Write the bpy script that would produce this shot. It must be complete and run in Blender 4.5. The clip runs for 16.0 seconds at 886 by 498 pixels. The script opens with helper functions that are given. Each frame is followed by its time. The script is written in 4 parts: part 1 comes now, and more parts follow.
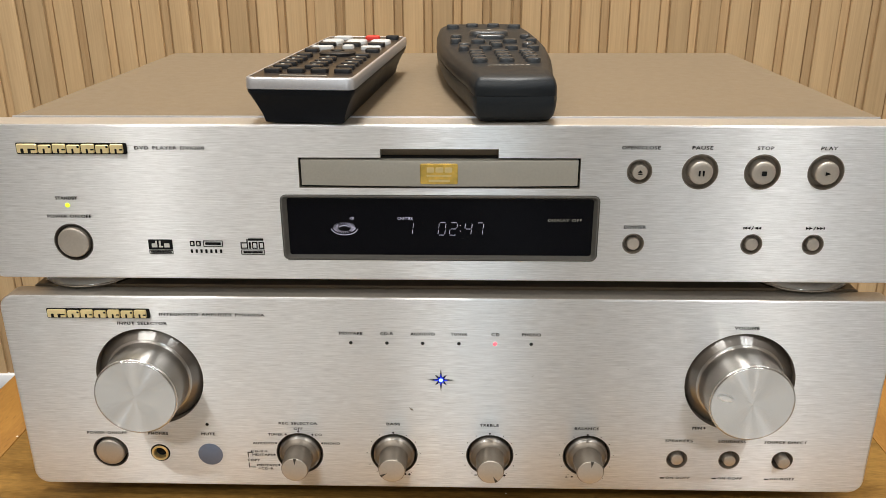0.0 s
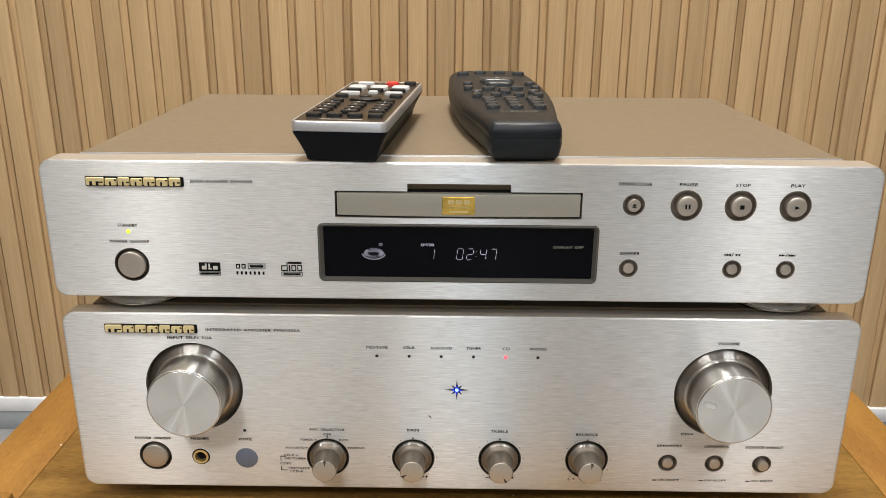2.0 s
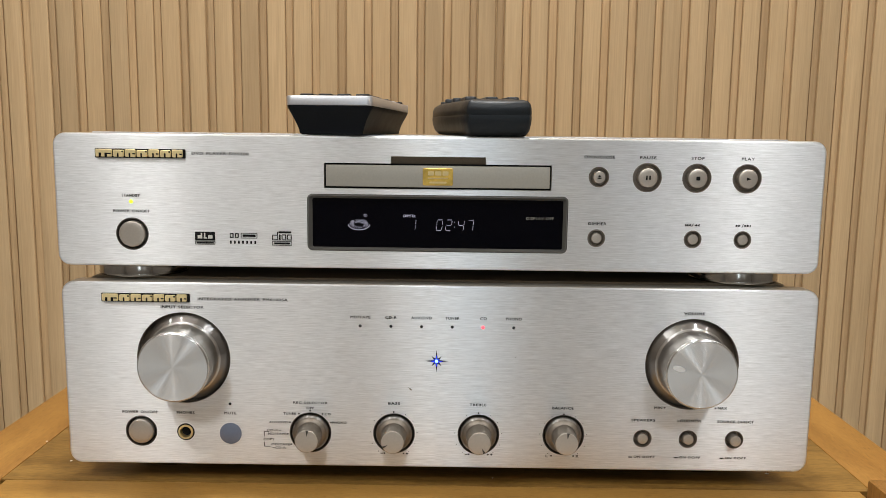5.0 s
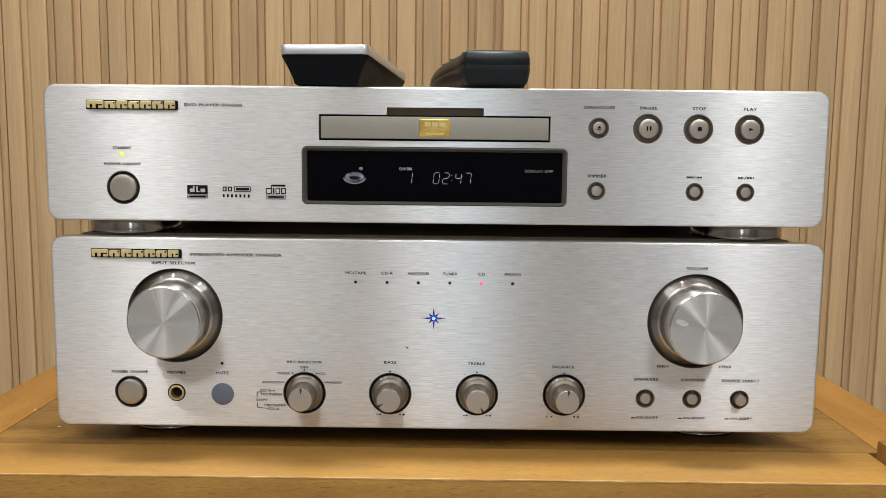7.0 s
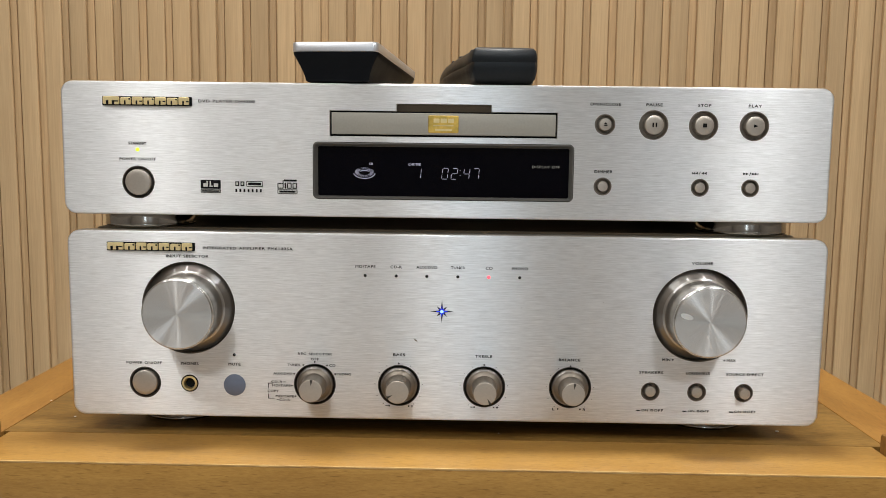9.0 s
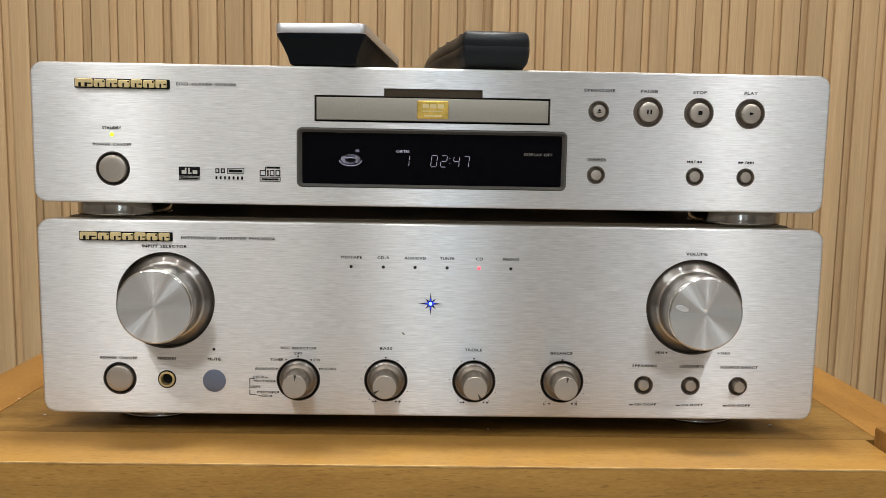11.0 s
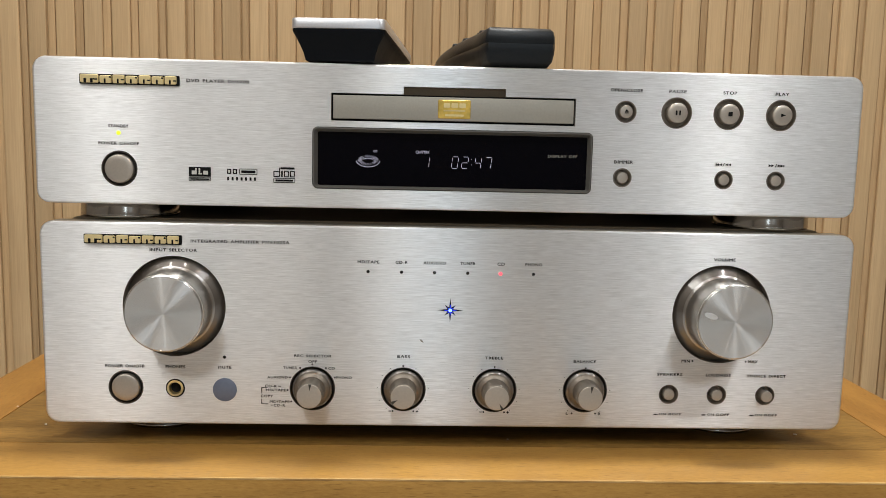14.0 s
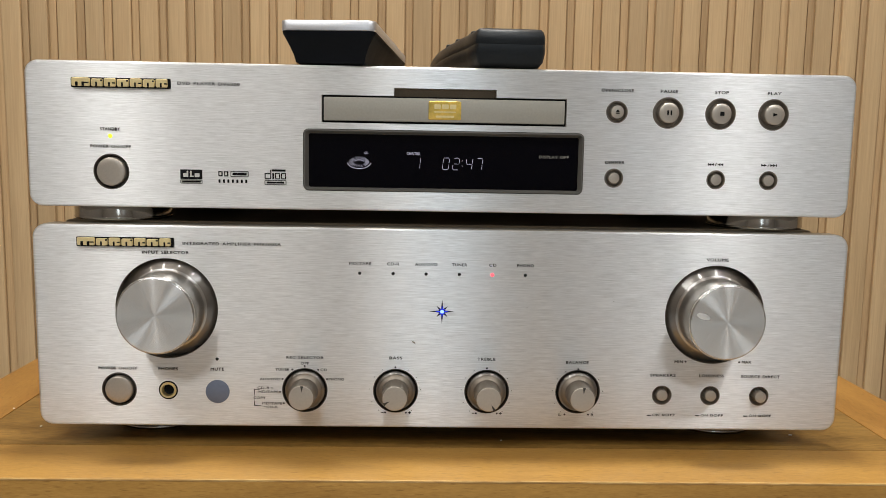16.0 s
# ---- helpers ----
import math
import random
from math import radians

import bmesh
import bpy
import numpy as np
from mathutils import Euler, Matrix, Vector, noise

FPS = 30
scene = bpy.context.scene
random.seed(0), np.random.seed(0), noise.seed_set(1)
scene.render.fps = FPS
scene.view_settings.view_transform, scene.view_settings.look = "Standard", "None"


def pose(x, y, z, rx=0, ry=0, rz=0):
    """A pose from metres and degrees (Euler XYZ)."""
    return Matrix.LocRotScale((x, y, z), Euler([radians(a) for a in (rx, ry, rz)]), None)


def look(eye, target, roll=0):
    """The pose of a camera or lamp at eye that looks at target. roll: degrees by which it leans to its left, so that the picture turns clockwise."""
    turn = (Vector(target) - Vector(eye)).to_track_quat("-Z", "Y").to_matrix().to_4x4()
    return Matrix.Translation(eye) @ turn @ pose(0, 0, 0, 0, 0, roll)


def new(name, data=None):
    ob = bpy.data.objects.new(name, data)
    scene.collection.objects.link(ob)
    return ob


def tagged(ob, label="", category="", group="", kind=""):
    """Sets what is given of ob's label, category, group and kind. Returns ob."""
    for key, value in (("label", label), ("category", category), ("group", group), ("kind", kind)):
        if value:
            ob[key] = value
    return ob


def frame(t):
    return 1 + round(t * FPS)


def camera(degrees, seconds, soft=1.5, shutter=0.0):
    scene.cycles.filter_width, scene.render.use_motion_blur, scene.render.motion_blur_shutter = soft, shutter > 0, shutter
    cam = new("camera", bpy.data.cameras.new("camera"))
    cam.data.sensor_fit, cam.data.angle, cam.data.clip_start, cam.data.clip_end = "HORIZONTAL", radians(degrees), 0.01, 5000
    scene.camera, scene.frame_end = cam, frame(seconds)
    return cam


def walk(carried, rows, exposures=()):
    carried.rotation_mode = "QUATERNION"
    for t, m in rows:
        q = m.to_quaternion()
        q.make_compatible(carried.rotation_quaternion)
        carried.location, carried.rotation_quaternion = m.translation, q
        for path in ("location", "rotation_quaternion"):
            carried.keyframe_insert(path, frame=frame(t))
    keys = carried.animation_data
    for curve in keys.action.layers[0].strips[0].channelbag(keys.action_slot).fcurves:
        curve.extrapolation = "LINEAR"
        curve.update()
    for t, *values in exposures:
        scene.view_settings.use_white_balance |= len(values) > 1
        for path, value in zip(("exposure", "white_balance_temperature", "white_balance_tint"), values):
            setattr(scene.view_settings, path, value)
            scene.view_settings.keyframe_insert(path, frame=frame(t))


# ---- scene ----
cam = camera(56.8, 16.0, 0.8)
PATH = [
    (0, (0.011, -0.364, 0.284), (-0.039, 1.507, -0.421), -0.2),
    (0.5, (0.005, -0.382, 0.293), (-0.029, 1.497, -0.392), -0.1),
    (1, (-0.003, -0.401, 0.298), (-0.029, 1.484, -0.37), 0.1),
    (1.5, (-0.005, -0.407, 0.298), (-0.026, 1.484, -0.352), 0.3),
    (2, (-0.004, -0.414, 0.297), (-0.024, 1.484, -0.332), 0.4),
    (2.5, (-0.007, -0.417, 0.287), (-0.025, 1.488, -0.322), 0.5),
    (3, (0.0, -0.423, 0.272), (-0.019, 1.49, -0.31), 0.6),
    (5.3, (0.005, -0.468, 0.203), (-0.003, 1.514, -0.069), 0.7),
    (5.5, (0.005, -0.465, 0.199), (-0.004, 1.516, -0.076), 0.7),
    (6, (0.005, -0.461, 0.184), (-0.001, 1.523, -0.064), 0.8),
    (6.5, (0.006, -0.462, 0.175), (-0.001, 1.524, -0.058), 0.7),
    (7, (0.007, -0.462, 0.169), (-0.002, 1.525, -0.058), 0.6),
    (7.5, (0.01, -0.464, 0.168), (-0.005, 1.524, -0.052), 0.7),
    (8, (0.008, -0.465, 0.169), (-0.011, 1.522, -0.055), 0.7),
    (8.5, (0.008, -0.468, 0.17), (-0.02, 1.519, -0.057), 0.7),
    (9, (0.008, -0.47, 0.167), (-0.025, 1.517, -0.062), 0.7),
    (9.5, (0.008, -0.462, 0.163), (-0.02, 1.524, -0.068), 0.7),
    (10, (0.007, -0.461, 0.162), (-0.004, 1.525, -0.074), 0.7),
    (12.5, (-0.018, -0.445, 0.159), (0.068, 1.54, -0.067), 1.4),
    (13, (-0.019, -0.444, 0.16), (0.061, 1.541, -0.075), 1.4),
    (13.5, (-0.018, -0.441, 0.164), (0.059, 1.544, -0.075), 1.4),
    (14, (-0.021, -0.438, 0.164), (0.053, 1.546, -0.082), 1.3),
    (14.5, (-0.02, -0.437, 0.163), (0.05, 1.546, -0.089), 1.3),
    (15, (-0.019, -0.435, 0.163), (0.048, 1.548, -0.085), 1.2),
    (15.5, (-0.015, -0.437, 0.165), (0.045, 1.547, -0.084), 1.1),
    (16, (-0.012, -0.438, 0.165), (0.042, 1.546, -0.082), 1.0),
]
walk(cam, [(t, look(eye, target, roll)) for t, eye, target, roll in PATH],
     exposures=((0.0, -0.04, 6520, 10), (1.5, -0.08, 6490, 10), (3.0, -0.06, 6450, 10), (6.0, -0.15, 6330, 10), (10.0, -0.17, 6350, 10), (16.0, -0.20, 6420, 10)))

# ---- light ----
world = bpy.data.worlds.new("room_air")
scene.world = world
world.use_nodes = True
world.node_tree.nodes["Background"].inputs[0].default_value = (0.9, 0.92, 1.0, 1)
world.node_tree.nodes["Background"].inputs[1].default_value = 0.015


def area_lamp(name, x, y, z, sx, sy, watts, colour):
    d = bpy.data.lights.new(name, "AREA")
    d.shape, d.size, d.size_y, d.energy, d.color = ("RECTANGLE" if sx != sy else "DISK"), sx, sy, watts, colour
    ob = new(name, d)
    ob.location = (x, y, z)
    return ob


WARM, NEUTRAL, COOL = (1.0, 0.995, 0.965), (0.93, 0.97, 1.0), (0.76, 0.90, 1.0)
WINDOW_W, PANEL_W, SPOT_W, BACK_W = 5.4, 16.8, 8.0, 23.5
# Window light, mirrored as the cool streak on the plates.
day = area_lamp("cool_upright_light", 0.09, -3.12, 1.20, 0.14, 1.5, WINDOW_W, COOL)
day.rotation_euler = (radians(90), 0, 0)
# Added fill without a window of its own, brightens plates right of the streak.
cool_fill = area_lamp("cool_upright_light", 0.80, -3.12, 1.20, 0.36, 1.5, 0.9, COOL)
cool_fill.rotation_euler = (radians(90), 0, 0)
for sx, share, tone in ((-1.06, 1.50, WARM), (1.24, 0.98, NEUTRAL)):
    area_lamp("panel_lamp", sx, -1.95, 2.04, 1.32 if sx < 0 else 0.96, 0.50, PANEL_W * share, tone)
for sx in (-1.9, -0.95, -0.10, 0.95, 1.9):
    area_lamp("spot_lamp", sx, -1.0, 2.04, 0.055, 0.055, SPOT_W * (0.6 if sx == -0.10 else 1.0), WARM)
for sx in (-0.10, 0.10):
    area_lamp("back_spot_lamp", sx, 0.20, 2.04, 0.16, 0.16, BACK_W, WARM)


# ---- materials ----
def material(name):
    m = bpy.data.materials.new(name)
    m.use_nodes = True
    nt = m.node_tree
    return m, nt, nt.nodes["Principled BSDF"]


def node(nt, kind, **values):
    n = nt.nodes.new(kind)
    for key, v in values.items():
        n.inputs[key.replace("_", " ")].default_value = v
    return n


def coords(nt, scale, space="Object"):
    tc = nt.nodes.new("ShaderNodeTexCoord")
    mp = nt.nodes.new("ShaderNodeMapping")
    mp.inputs["Scale"].default_value = scale
    nt.links.new(tc.outputs[space], mp.inputs["Vector"])
    return mp.outputs["Vector"]


def ramp(nt, fac, stops):
    r = nt.nodes.new("ShaderNodeValToRGB")
    e = r.color_ramp.elements
    while len(e) < len(stops):
        e.new(0.5)
    for el, (p, c) in zip(e, stops):
        el.position, el.color = p, (*c, 1)
    nt.links.new(fac, r.inputs["Fac"])
    return r.outputs["Color"]


def bump(nt, b, height, strength, distance):
    n = node(nt, "ShaderNodeBump", Strength=strength, Distance=distance)
    nt.links.new(height, n.inputs["Height"])
    nt.links.new(n.outputs["Normal"], b.inputs["Normal"])


def noise_tex(nt, vector, scale, detail=4.0, rough=0.55, distortion=0.0):
    n = node(nt, "ShaderNodeTexNoise", Scale=scale, Detail=detail, Roughness=rough, Distortion=distortion)
    nt.links.new(vector, n.inputs["Vector"])
    return n.outputs["Fac"]


def plain(name, colour, rough=0.5, metal=0.0, speck=0.12, scale=400.0, relief=0.15, coat=0.0, spec=0.5):
    """A surface with slight unevenness in tone and gloss."""
    m, nt, b = material(name)
    v = coords(nt, (1, 1, 1))
    f = noise_tex(nt, v, scale)
    lo = tuple(c * (1 - speck) for c in colour)
    hi = tuple(min(1, c * (1 + speck)) for c in colour)
    nt.links.new(ramp(nt, f, ((0.3, lo), (0.7, hi))), b.inputs["Base Color"])
    g = noise_tex(nt, v, scale * 0.12)
    r = node(nt, "ShaderNodeMapRange")
    r.inputs["To Min"].default_value, r.inputs["To Max"].default_value = rough * 0.85, min(1, rough * 1.15)
    nt.links.new(g, r.inputs["Value"])
    nt.links.new(r.outputs["Result"], b.inputs["Roughness"])
    b.inputs["Metallic"].default_value, b.inputs["Coat Weight"].default_value = metal, coat
    b.inputs["Specular IOR Level"].default_value = spec
    if relief:
        bump(nt, b, f, relief, 0.0004)
    return m


def brushed(name, colour, rough, aniso):
    """Aluminium brushed along x: long hairlines, gloss spread upwards and downwards."""
    m, nt, b = material(name)
    v = coords(nt, (150, 150, 4200))
    fine = noise_tex(nt, v, 1.0, 3.0, 0.6)
    v2 = coords(nt, (62, 62, 2100))
    coarse = noise_tex(nt, v2, 1.0, 3.0, 0.6)
    v3 = coords(nt, (6, 6, 6))
    cloud = noise_tex(nt, v3, 1.0, 3.0)
    mix = node(nt, "ShaderNodeMath")
    mix.operation = "MULTIPLY_ADD"
    mix.inputs[1].default_value = 0.5
    nt.links.new(fine, mix.inputs[0])
    half = node(nt, "ShaderNodeMath")
    half.operation = "MULTIPLY"
    half.inputs[1].default_value = 0.5
    nt.links.new(coarse, half.inputs[0])
    nt.links.new(half.outputs[0], mix.inputs[2])
    lo = tuple(c * 0.93 for c in colour)
    hi = tuple(min(1, c * 1.06) for c in colour)
    nt.links.new(ramp(nt, mix.outputs[0], ((0.38, lo), (0.62, hi))), b.inputs["Base Color"])
    r = node(nt, "ShaderNodeMapRange")
    r.inputs["From Min"].default_value, r.inputs["From Max"].default_value = 0.3, 0.7
    r.inputs["To Min"].default_value, r.inputs["To Max"].default_value = rough * 0.9, rough * 1.12
    nt.links.new(cloud, r.inputs["Value"])
    nt.links.new(r.outputs["Result"], b.inputs["Roughness"])
    b.inputs["Metallic"].default_value = 0.66
    gl = node(nt, "ShaderNodeBsdfAnisotropic", Roughness=0.32, Anisotropy=aniso)
    nt.links.new(ramp(nt, mix.outputs[0], ((0.36, tuple(c * 0.79 for c in colour)), (0.64, tuple(min(1, c * 1.22) for c in colour)))), gl.inputs["Color"])
    t = nt.nodes.new("ShaderNodeCombineXYZ")
    t.inputs[0].default_value = 1.0
    nt.links.new(t.outputs[0], gl.inputs["Tangent"])
    both = node(nt, "ShaderNodeMixShader", Fac=0.78)
    nt.links.new(b.outputs[0], both.inputs[1])
    nt.links.new(gl.outputs[0], both.inputs[2])
    nt.links.new(both.outputs[0], nt.nodes["Material Output"].inputs["Surface"])
    bump(nt, b, mix.outputs[0], 0.30, 0.00045)
    glint = noise_tex(nt, coords(nt, (380, 380, 4200)), 1.0, 2.0, 0.5)
    bump(nt, gl, glint, 0.25, 0.00011)
    return m


def spun(name, colour, rough, aniso, keen=0.11, share=0.38):
    """Aluminium turned on a lathe about y."""
    m, nt, b = material(name)
    b.inputs["Base Color"].default_value = (*colour, 1)
    b.inputs["Metallic"].default_value = 1.0
    b.inputs["Roughness"].default_value = rough
    b.inputs["Anisotropic"].default_value = aniso
    b.inputs["Anisotropic Rotation"].default_value = 0.25
    t = nt.nodes.new("ShaderNodeTangent")
    t.direction_type, t.axis = "RADIAL", "Y"
    nt.links.new(t.outputs["Tangent"], b.inputs["Tangent"])
    f = noise_tex(nt, coords(nt, (1, 1, 1)), 900.0)
    nt.links.new(ramp(nt, f, ((0.3, tuple(c * 0.93 for c in colour)), (0.7, colour))), b.inputs["Base Color"])
    gl = node(nt, "ShaderNodeBsdfAnisotropic", Roughness=keen, Anisotropy=0.80)
    gl.inputs["Color"].default_value = (0.90, 0.885, 0.86, 1)
    nt.links.new(t.outputs["Tangent"], gl.inputs["Tangent"])
    both = node(nt, "ShaderNodeMixShader", Fac=share)
    nt.links.new(b.outputs[0], both.inputs[1])
    nt.links.new(gl.outputs[0], both.inputs[2])
    nt.links.new(both.outputs[0], nt.nodes["Material Output"].inputs["Surface"])
    return m


def wood(name, dark, light, along, scale, rough, variety=0.0, coat=0.0, contrast=(0.3, 0.7), grain=0.5, flecks=0.0):
    """Wood with stretched grain along x, y or z, pores, and a tone of its own for each piece."""
    m, nt, b = material(name)
    k = {"x": (0.16, 1, 1), "y": (1, 0.16, 1), "z": (1, 1, 0.05)}[along]
    tc = nt.nodes.new("ShaderNodeTexCoord")
    info = nt.nodes.new("ShaderNodeObjectInfo")
    shift = node(nt, "ShaderNodeVectorMath")
    shift.operation = "MULTIPLY_ADD"
    comb = nt.nodes.new("ShaderNodeCombineXYZ")
    for i in range(3):
        nt.links.new(info.outputs["Random"], comb.inputs[i])
    shift.inputs[1].default_value = (7.0, 5.0, 9.0)
    nt.links.new(comb.outputs[0], shift.inputs[0])
    nt.links.new(tc.outputs["Object"], shift.inputs[2])
    mp = nt.nodes.new("ShaderNodeMapping")
    mp.inputs["Scale"].default_value = tuple(scale * a for a in k)
    nt.links.new(shift.outputs[0], mp.inputs["Vector"])
    big = noise_tex(nt, mp.outputs[0], 1.0, 5.0, 0.6, 0.6)
    mp2 = nt.nodes.new("ShaderNodeMapping")
    mp2.inputs["Scale"].default_value = tuple(scale * 14 * (a if a == 1 else a * grain) for a in k)
    nt.links.new(shift.outputs[0], mp2.inputs["Vector"])
    pore = noise_tex(nt, mp2.outputs[0], 1.0, 3.0, 0.6)
    add = node(nt, "ShaderNodeMath")
    add.operation = "MULTIPLY_ADD"
    add.inputs[1].default_value = 0.42
    nt.links.new(pore, add.inputs[0])
    k7 = node(nt, "ShaderNodeMath")
    k7.operation = "MULTIPLY"
    k7.inputs[1].default_value = 0.58
    nt.links.new(big, k7.inputs[0])
    nt.links.new(k7.outputs[0], add.inputs[2])
    col = ramp(nt, add.outputs[0], ((contrast[0], dark), (contrast[1], light)))
    if variety:
        hsv = nt.nodes.new("ShaderNodeHueSaturation")
        mr = node(nt, "ShaderNodeMapRange")
        mr.inputs["To Min"].default_value, mr.inputs["To Max"].default_value = 1 - variety, 1 + variety
        nt.links.new(info.outputs["Random"], mr.inputs["Value"])
        nt.links.new(mr.outputs["Result"], hsv.inputs["Value"])
        nt.links.new(col, hsv.inputs["Color"])
        col = hsv.outputs["Color"]
    if flecks:
        mp3 = nt.nodes.new("ShaderNodeMapping")
        mp3.inputs["Scale"].default_value = tuple(150 if a < 1 else 1150 for a in k)
        nt.links.new(shift.outputs[0], mp3.inputs["Vector"])
        fl = ramp(nt, noise_tex(nt, mp3.outputs[0], 1.0, 2.0, 0.5), ((0.60, (1, 1, 1)), (0.72, (1 - flecks, 1 - flecks * 1.1, 1 - flecks * 1.2))))
        mul = nt.nodes.new("ShaderNodeMixRGB")
        mul.blend_type = "MULTIPLY"
        mul.inputs["Fac"].default_value = 1.0
        nt.links.new(col, mul.inputs["Color1"])
        nt.links.new(fl, mul.inputs["Color2"])
        col = mul.outputs["Color"]
    nt.links.new(col, b.inputs["Base Color"])
    b.inputs["Roughness"].default_value = rough
    b.inputs["Coat Weight"].default_value = coat
    b.inputs["Coat Roughness"].default_value = 0.25
    b.inputs["Specular IOR Level"].default_value = 0.25
    bump(nt, b, add.outputs[0], 0.25, 0.0008)
    return m


def glow(name, colour, strength):
    m, nt, b = material(name)
    b.inputs["Base Color"].default_value = (*colour, 1)
    b.inputs["Emission Color"].default_value = (*colour, 1)
    b.inputs["Emission Strength"].default_value = strength
    return m


SILVER = brushed("brushed_silver", (0.88, 0.87, 0.85), 0.38, 0.79)
# Same plate, coloured darker to stand in for weaker reflections on its sides.
PLATE_EDGE_DIM = plain("dimmed_plate_edge", (0.50, 0.45, 0.385), 0.42, 0.6, 0.06, 600, 0.1)
SPUN = spun("spun_aluminium", (0.93, 0.925, 0.91), 0.22, 0.95, 0.24, 0.5)
# Spun metal like the caps, in a darker base colour.
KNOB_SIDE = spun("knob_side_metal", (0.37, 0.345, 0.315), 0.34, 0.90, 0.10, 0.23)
# Near-white colour carries the bright reflection of the scooped pointer.
DIMPLE = plain("dimple_glint_metal", (0.95, 0.94, 0.92), 0.38, 0.85, 0.03, 300, 0.0)
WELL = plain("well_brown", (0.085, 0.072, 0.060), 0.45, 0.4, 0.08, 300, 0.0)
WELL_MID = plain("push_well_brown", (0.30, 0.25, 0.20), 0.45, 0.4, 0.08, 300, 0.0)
NOTCH = plain("notch_brown", (0.045, 0.038, 0.030), 0.5)
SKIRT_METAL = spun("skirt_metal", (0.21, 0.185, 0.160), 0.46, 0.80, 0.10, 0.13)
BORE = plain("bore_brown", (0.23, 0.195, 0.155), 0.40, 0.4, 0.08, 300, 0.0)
CHAMPAGNE = plain("champagne_metal", (0.52, 0.465, 0.40), 0.42, 0.75, 0.04, 900, 0.05)
TRAY = plain("tray_champagne", (0.41, 0.385, 0.33), 0.45, 0.5, 0.04, 900, 0.05)
TAUPE = plain("taupe_casing", (0.205, 0.157, 0.103), 0.50, 0.25, 0.08, 1500, 0.2)
BLACK = plain("black_gap", (0.005, 0.005, 0.005), 0.6, 0.0, 0.1, 300, 0.0, 0.0, 0.15)
INK = plain("dark_ink", (0.009, 0.009, 0.009), 0.6, 0.0, 0.1, 300, 0.0, 0.0, 0.12)
PALE_INK = plain("pale_ink", (0.62, 0.60, 0.55), 0.6, 0.0, 0.05, 300, 0.0)
DIM_INK = plain("dim_ink", (0.30, 0.28, 0.24), 0.6, 0.0, 0.05, 300, 0.0)
BEZEL = plain("bezel_grey", (0.135, 0.127, 0.112), 0.40, 0.3, 0.06, 500, 0.1)
GOLD = plain("gold", (0.90, 0.72, 0.36), 0.32, 0.9, 0.06, 300, 0.05)
GILT = plain("pale_gilt", (0.90, 0.73, 0.38), 0.36, 0.45, 0.06, 300, 0.05)
EMBLEM_GOLD = plain("emblem_gold", (0.74, 0.50, 0.11), 0.34, 0.75, 0.22, 260, 0.1)
FOOT_METAL = plain("foot_metal", (0.36, 0.34, 0.31), 0.15, 1.0, 0.06, 200, 0.0)
BARREL = plain("knob_barrel", (0.235, 0.20, 0.162), 0.42, 0.75, 0.04, 500, 0.0)
BLACK_PLASTIC = plain("black_plastic", (0.004, 0.005, 0.007), 0.45, 0.0, 0.15, 700, 0.12, 0.0, 0.12)
BROWN_TOP = plain("dark_brown_face", (0.028, 0.021, 0.016), 0.3, 0.2, 0.1, 900, 0.08)
GREY_PLASTIC = plain("charcoal_plastic", (0.012, 0.0145, 0.017), 0.42, 0.0, 0.12, 1200, 0.25, 0.0, 0.26)
GREY_KEY = plain("grey_rubber", (0.030, 0.032, 0.034), 0.30, 0.0, 0.1, 900, 0.1)
BLACK_KEY = plain("black_rubber", (0.008, 0.008, 0.009), 0.35, 0.0, 0.1, 900, 0.1)
WHITE_KEY = plain("white_rubber", (0.47, 0.47, 0.46), 0.5, 0.0, 0.04, 900, 0.1)
RED_KEY = plain("red_rubber", (0.62, 0.03, 0.02), 0.45, 0.0, 0.06, 900, 0.1)
SATIN = plain("satin_silver_plastic", (0.62, 0.62, 0.64), 0.36, 0.8, 0.04, 900, 0.05)
SENSOR = plain("sensor_window", (0.155, 0.18, 0.245), 0.35, 0.0, 0.04, 500, 0.0)
LENS_DARK = plain("unlit_lens", (0.012, 0.011, 0.011), 0.25, 0.0, 0.1, 500, 0.0)
RUBBER = plain("rubber", (0.02, 0.02, 0.02), 0.7)
DUST = plain("dust", (0.75, 0.73, 0.70), 0.8)
TABLE = wood("table_oak_border", (0.305, 0.152, 0.033), (0.485, 0.268, 0.066), "x", 80.0, 0.40, 0.05, 0.06, (0.30, 0.70), 1.3, 0.3)
# Pale for wear and for the highlight along the front edge, both in colour.
WORN_LIT = wood("worn_lit_oak_edge", (0.33, 0.175, 0.05), (0.62, 0.40, 0.155), "x", 90.0, 0.4, 0.0, 0.2, (0.42, 0.60))
# Border oak again, with shade on side rails and legs put into the colour.
TABLE_SIDE = wood("table_oak_side_shaded", (0.205, 0.091, 0.017), (0.345, 0.174, 0.039), "y", 62.0, 0.50, 0.04, 0.0, (0.30, 0.70), 1.3, 0.3)
TABLE_LEG = wood("table_oak_leg_shaded", (0.15, 0.066, 0.013), (0.30, 0.145, 0.034), "z", 62.0, 0.50, 0.04, 0.0, (0.32, 0.68), 1.3, 0.3)
# Panel wood is darker itself; shade under the amplifier is coloured in too.
TABLE_IN = wood("table_oak_panel_shaded", (0.125, 0.062, 0.013), (0.265, 0.145, 0.036), "x", 60.0, 0.42, 0.05, 0.03, (0.38, 0.62), 1.1, 0.25)
WALL_WOOD = wood("wall_slat_wood", (0.40, 0.265, 0.135), (0.575, 0.40, 0.22), "z", 44.0, 0.5, 0.11, 0.0, (0.30, 0.70))
